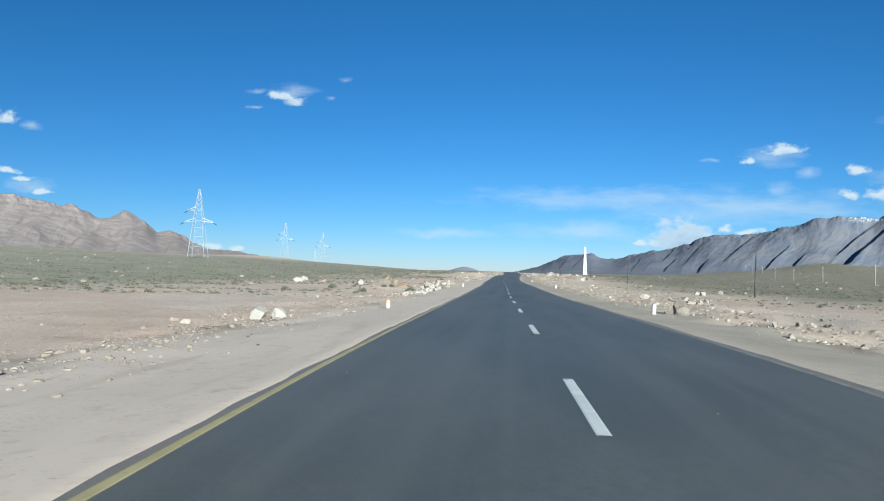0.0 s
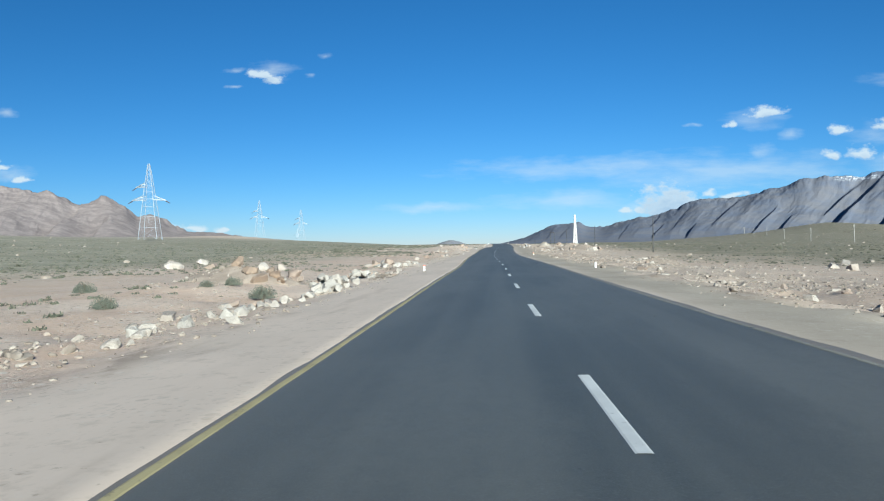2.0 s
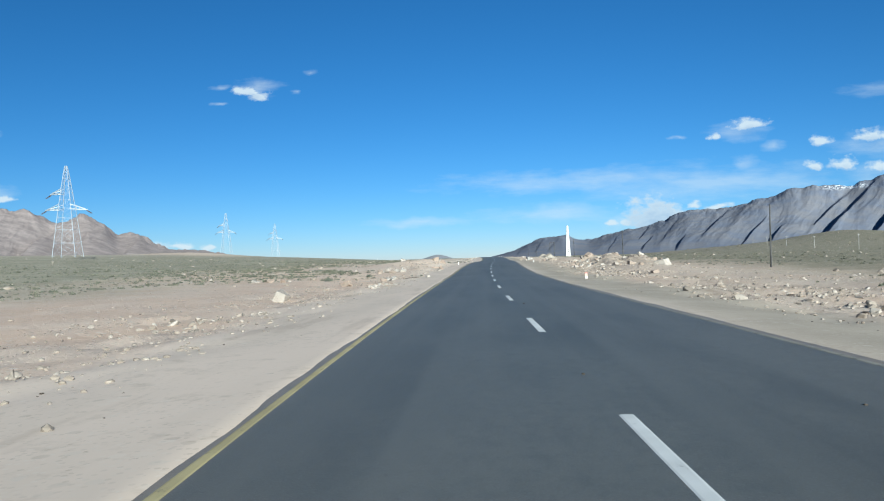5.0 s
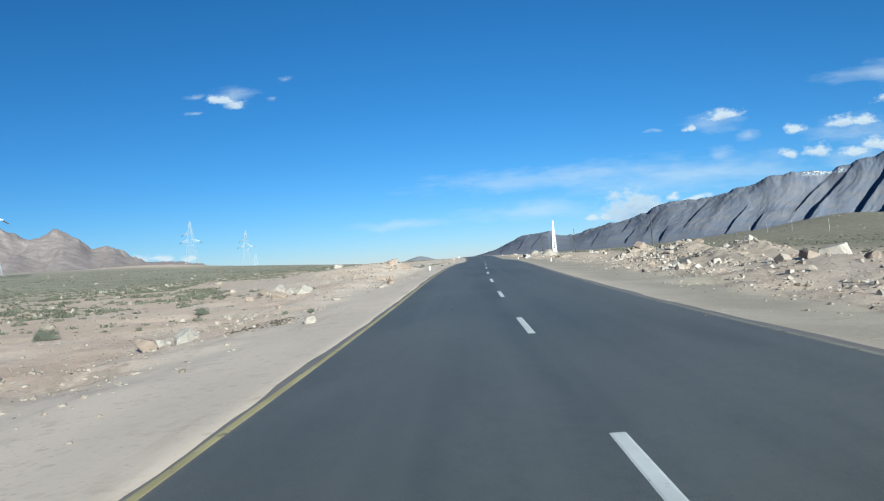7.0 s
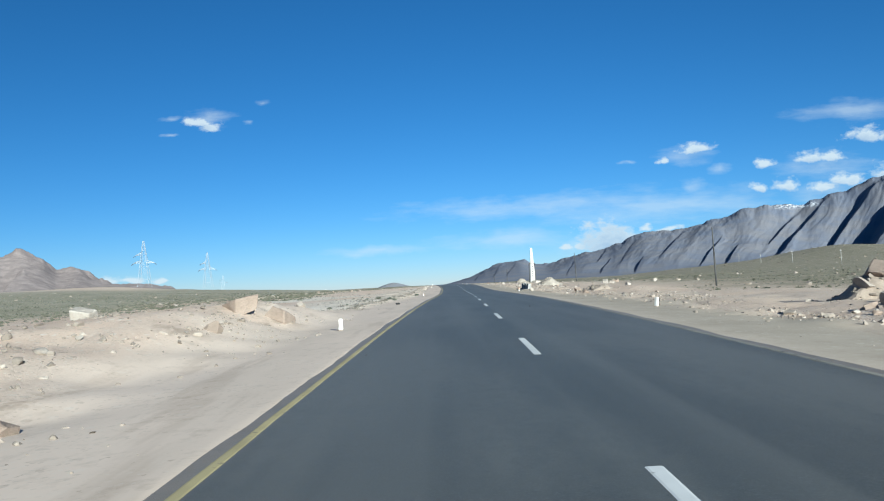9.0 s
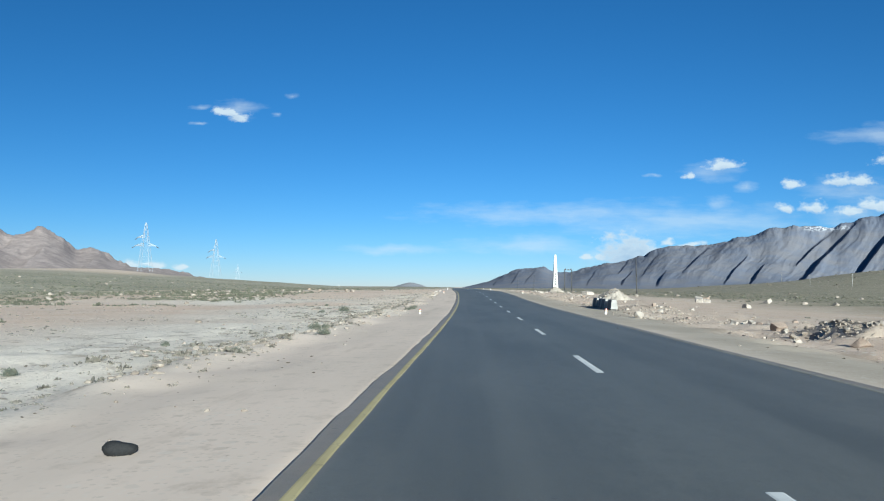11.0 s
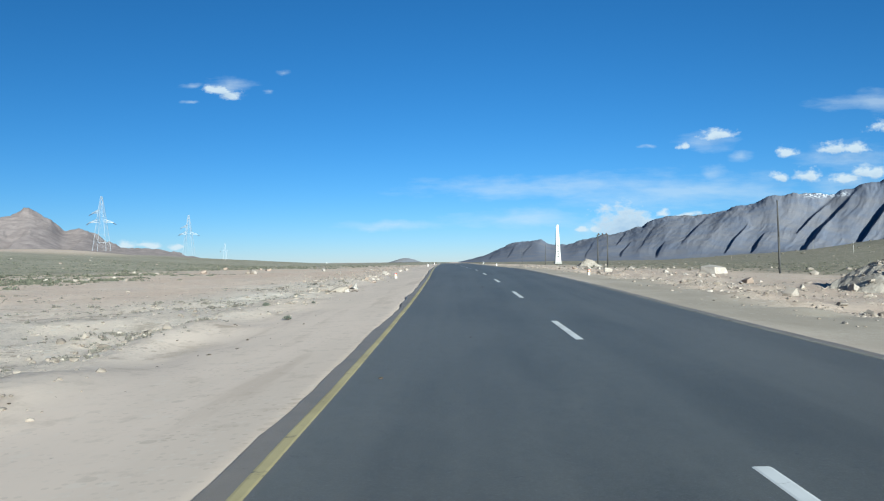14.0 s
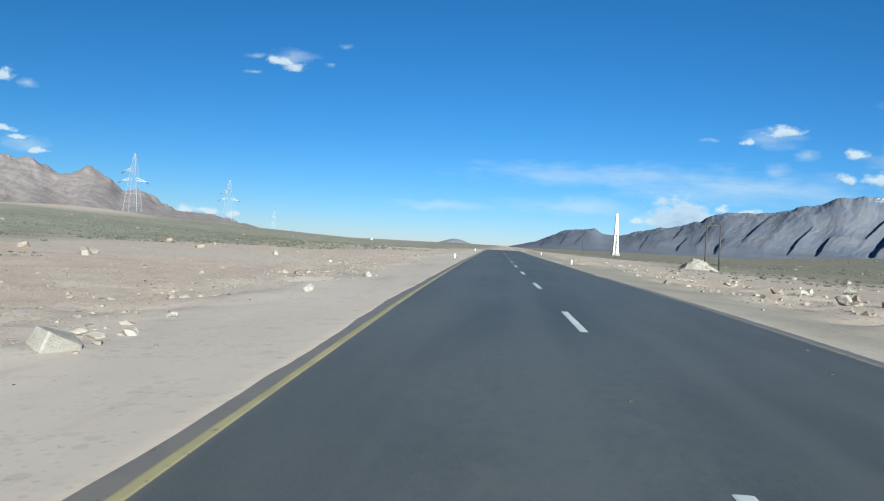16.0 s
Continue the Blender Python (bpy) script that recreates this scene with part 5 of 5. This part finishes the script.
stone_field("loose_rubble", "loose pale rubble strewn along the road verges", 21000, 5, windrow, lambda g, n: 0.014 + g.gamma(1.3, 0.022, n), RUBBLE, 0.55, 0.085)
stone_field("gravel", "scattered small stones on bare ground", 8000, 6, thin_scatter, lambda g, n: 0.008 + g.gamma(1.2, 0.011, n), RUBBLE, 0.55, 0.06)
def banks(rng, n):
    side = rng.random(n) < 0.4
    y = np.where(side, np.where(rng.random(n) < 0.75, rng.uniform(14, 226, n), rng.uniform(305, 420, n)), rng.uniform(0, 430, n))
    u = np.where(side, -rng.gamma(3.0, 0.75, n) - 6.9, rng.gamma(2.6, 1.7, n) + 6.2)
    x = u + spline(ROAD_X, y)
    keep = fractal(x * 1.3, y * 0.7, 4.5, 3, 99) > np.where(side, 0.56, np.where((y < 125) | (y > 290), 0.45, 0.54))
    return x[keep], y[keep]


stone_field("bank_rubble", "angular broken stones on the banks beside the road", 17000, 18, banks, lambda g, n: 0.02 + g.gamma(1.2, 0.042, n), BANK_STONE, 0.7, 0.25, fine=True)
def right_field(rng, n):
    y = rng.uniform(60, 182, n)
    x = 7.6 + rng.gamma(2.0, 3.8, n) + spline(ROAD_X, y)
    keep = fractal(x, y * 0.6, 5.0, 3, 101) > 0.47
    return x[keep], y[keep]


stone_field("field_rubble", "pinkish broken stones thickly strewn over the verge", 9000, 23, right_field, lambda g, n: 0.02 + g.gamma(1.1, 0.034, n), BANK_STONE, 0.6, 0.24, fine=True)
stone_field("far_stones", "scattered pale stones over the open plain", 1300, 8, far_scatter, lambda g, n: 0.08 + g.gamma(1.3, 0.13, n), RUBBLE, biggest=0.5)
# litter and clods; flat dark bits also replace the shadows of small stones
stone_field("dark_litter", "dark dry litter and clods, some standing in for small shadows", 14000, 7, litter_shade_at, lambda g, n: 0.008 + g.gamma(1.4, 0.012, n), LITTER_AND_SHADE, 0.35, 0.045)


def mats_at(rng, n):
    y = rng.uniform(222, 326, n)
    x = -6.4 - rng.gamma(1.8, 5.0, n) + spline(ROAD_X, y)
    keep = fractal(x, y, 5.0, 3, 95) + 0.12 * np.exp(-((x + 9) / 3.0) ** 2) > 0.55
    return x[keep], y[keep]


def crust_at(rng, n):
    y = rng.uniform(226, 345, n)
    x = -7.3 + rng.normal(0, 0.55, n) - 1.2 * (fractal(y, y * 0, 14.0, 2, 33) - 0.5) + spline(ROAD_X, y)
    keep = fractal(x, y, 6.0, 3, 97) > 0.5
    return x[keep], y[keep]


def edge_at(rng, n):
    y = rng.uniform(228, 306, n)
    x = -7.5 + rng.normal(0, 0.45, n) - rng.gamma(1.0, 0.8, n) - 1.2 * (fractal(y, y * 0, 14.0, 2, 33) - 0.5) + spline(ROAD_X, y)
    keep = fractal(x, y, 5.0, 3, 113) > 0.45
    return x[keep], y[keep]


stone_field("edge_rubble", "line of broken stones along the edge of the silt", 3600, 25, edge_at, lambda g, n: 0.014 + g.gamma(1.2, 0.03, n), BANK_STONE, 0.6, 0.17, fine=True)
stone_field("crust_plates", "broken plates of pale dried mud along the verge", 1300, 16, crust_at, lambda g, n: 0.02 + g.gamma(1.4, 0.035, n), CRUST, 0.45, 0.2, fine=True)


def hill_at(rng, n):
    x, y = rng.normal(330, 75, n), rng.normal(730, 110, n)
    keep = fractal(x, y, 60, 3, 107) > 0.5
    return x[keep], y[keep]


stone_field("hill_stones", "dark stones and tufts scattered over the hill", 700, 19, hill_at, lambda g, n: 0.25 + g.gamma(1.3, 0.3, n), DARK_STONE, 0.5, 1.2, fine=True)


def heap_stones(rng, n):
    i = rng.integers(0, len(HEAPS), n)
    h = np.array(HEAPS)[i]
    return h[:, 0] + rng.normal(0, 0.55, n) * h[:, 2], h[:, 1] + rng.normal(0, 0.55, n) * h[:, 3]


def cluster_stones(rng, n):
    spots = np.array([(10.5, 100, 2.4), (10, 40, 2.0), (10.3, 56, 2.2), (-8.7, 55, 1.6), (-10.5, 101, 2.2), (-9.0, 80, 2.0), (9.2, 178, 2.6), (8.6, 195, 2.2), (14.5, 341, 3.2), (9.6, 318, 1.8),
                      (10.4, 360, 2.6), (-8.6, 145, 1.6), (9.0, 294, 1.6),
                      (-8.2, 190, 1.7), (-8.8, 205, 2.0), (-8.1, 182, 1.4), (-9.2, 20, 2.0), (-8.3, 32, 1.8), (9.5, 190, 2.4), (12.0, 284.5, 1.6), (12.5, 286, 1.6), (-7.4, 5.0, 1.1), (-7.9, 8.0, 1.3), (-8.3, 12.0, 1.4), (-8.6, 15.5, 1.3)])
    i = rng.integers(0, len(spots), n)
    return spots[i, 0] + rng.normal(0, 0.5, n) * spots[i, 2], spots[i, 1] + rng.normal(0, 1.0, n) * spots[i, 2]


stone_field("heap_rubble", "broken pale stone over the dumped mounds", 2600, 9, heap_stones, lambda g, n: 0.02 + g.gamma(1.3, 0.042, n), RUBBLE, 0.7, 0.2, True, True)
stone_field("cluster_rubble", "broken pale stone lying in patches by the road", 4200, 10, cluster_stones, lambda g, n: 0.012 + g.gamma(1.1, 0.024, n), RUBBLE, 0.6, 0.13, fine=True)


def scrub_field(name, label, count, seed, place_at, size, material):
    rng = np.random.default_rng(seed)
    x, y = place_at(rng, count)
    n, k = len(x), 26
    s = size(rng, n)
    z = height(x, y)
    ang, up = rng.uniform(0, 6.28, (n, k)), rng.uniform(0.02, 1.0, (n, k))
    r = rng.uniform(0.45, 1.0, (n, k)) * s[:, None] * (0.8 + 0.25 * np.sin(ang * 2 + rng.uniform(0, 6, (n, 1))))
    out = np.sqrt(1 - up * up)
    at = np.stack([x, y, z - 0.01], -1)[:, None]
    mid = at + np.stack([np.cos(ang) * out * r, np.sin(ang) * out * r, up * r * 0.5], -1)
    d1, d2 = rng.normal(0, 1, (n, k, 3)), rng.normal(0, 1, (n, k, 3))
    d1[..., 2] = np.abs(d1[..., 2]) + 0.4
    d1 *= (s[:, None] * 0.26 / np.linalg.norm(d1, axis=2))[..., None]
    d2 *= (s[:, None] * 0.15 / np.linalg.norm(d2, axis=2))[..., None]
    verts = np.stack([mid - d1, mid + d2, mid + d1, mid - d2], 2).reshape(-1, 3)
    faces = np.arange(n * k * 4).reshape(-1, 4)
    return tagged(raw(name, verts.tolist(), faces.tolist(), material), label, "scrub", kind="stuff")


def plain_left(rng, n):
    y = rng.uniform(0, 620, n)
    u = -(11 + rng.gamma(1.6, 29, n))
    keep = fractal(u, y, 26, 3, 91) + step(9, 40, -u) * 0.25 - np.where((y > 215) & (y < 420), 0.22 * step(45, 30, -u), 0) - np.where(y < 55, 0.4 * step(46, 26, -u) * step(55, 40, y), 0) > 0.54
    return u[keep], y[keep]


def plain_right(rng, n):
    y = rng.uniform(0, 700, n)
    u = 11 + rng.gamma(1.8, 30, n)
    keep = fractal(u, y, 22, 3, 93) + step(16, 48, u) * 0.25 > 0.60
    return u[keep], y[keep]


scrub_field("scrub_left", "low grey-green scrub tufts over the plain", 30000, 12, plain_left, lambda g, n: 0.07 + g.gamma(2.0, 0.06, n), SCRUB)
def thicket_at(rng, n):
    x, y = -24 - rng.gamma(2.0, 9.0, n), rng.uniform(285, 372, n)
    near = rng.random(n) < 0.42
    y = np.where(near, rng.uniform(176, 255, n), y)
    x = np.where(near, -15.5 - 0.385 * np.maximum(y - 184, 0) - rng.gamma(1.6, 6.0, n), x)
    keep = fractal(x, y, 9.0, 3, 111) > 0.46
    return x[keep], y[keep]


scrub_field("thicket", "thick grey-green scrub among pale stones on the plain", 9000, 31, thicket_at, lambda g, n: 0.10 + g.gamma(2.0, 0.075, n), SCRUB)
stone_field("thicket_stones", "pale stones lying among the scrub", 1500, 32, thicket_at, lambda g, n: 0.06 + g.gamma(1.4, 0.09, n), BANK_STONE, 0.6, 0.5, fine=True)
scrub_field("silt_tufts", "small dry grey tufts dotted over pale silt", 9500, 15, mats_at, lambda g, n: 0.025 + g.gamma(1.5, 0.032, n), MATS)
scrub_field("edge_tufts", "dry grey tufts along the edge of the silt", 2600, 27, edge_at, lambda g, n: 0.03 + g.gamma(1.5, 0.04, n), MATS)
scrub_field("scrub_right", "low olive scrub tufts over the stony plain", 15000, 13, plain_right, lambda g, n: 0.08 + g.gamma(2.0, 0.06, n), SCRUB)


def bush(x, y, w, seed):
    rng = np.random.default_rng(seed)
    p = thing("bush", "small grey-green desert bush on dry ground", "bush", "bushes on the verge")
    k = 2600
    ang, lean = rng.uniform(0, 6.28, k), np.arccos(rng.uniform(0.05, 1, k))
    r = rng.uniform(0.35, 1.0, k) ** 0.6 * (0.85 + 0.2 * np.sin(ang * 3 + seed)) * w * 0.5
    c = np.stack([np.cos(ang) * np.sin(lean) * r, np.sin(ang) * np.sin(lean) * r, np.cos(lean) * r * 0.9 + 0.02], -1)
    d1, d2 = rng.normal(0, 1, (k, 3)), rng.normal(0, 1, (k, 3))
    d1 /= np.linalg.norm(d1, axis=1)[:, None]
    d2 /= np.linalg.norm(d2, axis=1)[:, None]
    ls = w * 0.024
    verts = np.stack([c - d1 * ls, c + d2 * ls * 0.5, c + d1 * ls, c - d2 * ls * 0.5], 1).reshape(-1, 3)
    leaves = raw("foliage", verts.tolist(), np.arange(k * 4).reshape(-1, 4).tolist(), BUSH)
    leaves.parent = p
    bm = bmesh.new()
    for i in range(9):
        a, b = rng.uniform(0, 6.28), rng.uniform(0.2, 1.1)
        strut(bm, (0, 0, -0.05), (math.cos(a) * math.sin(b) * w * 0.42, math.sin(a) * math.sin(b) * w * 0.42, math.cos(b) * w * 0.4), w * 0.018)
    part("twigs", bm, TWIG, p)
    p.location = (x, y, ground_z(x, y))
    return p


BUSHES = [(-9.6, 61.7, 1.1), (-11.8, 65.0, 0.8), (-18.9, 82.7, 0.9), (-12.4, 63.9, 0.6), (-8.2, 166.9, 0.3), (-9.0, 166.8, 0.25), (-13.6, 172.2, 0.7),
          (-16.1, 165.4, 0.9), (-11.4, 239.7, 0.35), (-8.2, 243.1, 0.3), (-10.9, 245.9, 0.3), (-7.8, 250.6, 0.5), (-7.3, 249.4, 0.5), (-7.7, 251.9, 0.35),
          (-6.75, 278.5, 0.4), (-6.6, 279.0, 0.34), (-6.45, 279.7, 0.6), (-14.1, 288.9, 0.4), (-12.4, 277.5, 0.5), (-11.1, 278.7, 0.9), (-6.4, 282.4, 0.48),
          (-7.4, 310.1, 0.25), (-6.2, 311.0, 0.16), (-5.9, 306.1, 0.25), (-13.2, 58.0, 0.9), (-21.9, 64.4, 0.9), (-17.3, 64.2, 1.0), (-12.4, 73.3, 0.8)]
for i, (x, y, w) in enumerate(BUSHES):
    bush(x, y, w, 100 + i)

def dark_patches_at(rng, n):
    spots = np.array(DARK_PATCHES)
    i = rng.integers(0, len(spots), n)
    return spots[i, 0] + rng.normal(0, 0.3, n), spots[i, 1] + rng.normal(0, 0.8, n)


# dead grass; the same dark tufts also stand in for shade under bank edges
DARK_PATCHES = [(-7.9, 76.2), (-8.2, 77.6), (-8.3, 13.0), (-8.7, 15.6), (-8.6, 80.0), (-8.4, 80.8), (-8.2, 82.0), (-8.4, 85.0), (-9.6, 92.0), (-8.9, 162.8), (-8.8, 163.6), (-8.4, 164.3), (-6.4, 318.3), (-10.3, 324.7), (8.9, 196.5), (11.6, 285.5)]
scrub_field("dead_grass", "dark dead grass and earth crumbs, also standing in for bank-edge shade", 2600, 17, dark_patches_at, lambda g, n: 0.016 + g.gamma(1.4, 0.017, n), LITTER_AND_SHADE)

# black scrap on the sand and clods on the asphalt
scrap = rock_mesh(71, False, RUBBER)
scrap.name = "tyre_scrap"
ob = tagged(new("tyre_scrap", scrap), "crumpled black tyre scrap lying on sand", "tyre scrap")
ob.matrix_basis = Matrix.LocRotScale((-6.05, 232.3, ground_z(-6.05, 232.3) + 0.05), Euler((0, 0, 0.2)), (0.135, 0.09, 0.075))
clod_rnd = random.Random(5)
clod_mesh = rock_mesh(81, True, LITTER_AND_SHADE)
for i in range(46):
    y = clod_rnd.uniform(0, 345)
    u = clod_rnd.uniform(-3.0, 3.2)
    s = clod_rnd.uniform(0.012, 0.034)
    x = u + float(spline(ROAD_X, y))
    ob = tagged(new("clod", clod_mesh), "small dark dry clod on the asphalt", "clod", "clods on the road")
    ob.matrix_basis = Matrix.LocRotScale((x, y, float(spline(ROAD_Z, y)) + s * 0.15), Euler((0, 0, i)), (s * 1.5, s, s * 0.4))
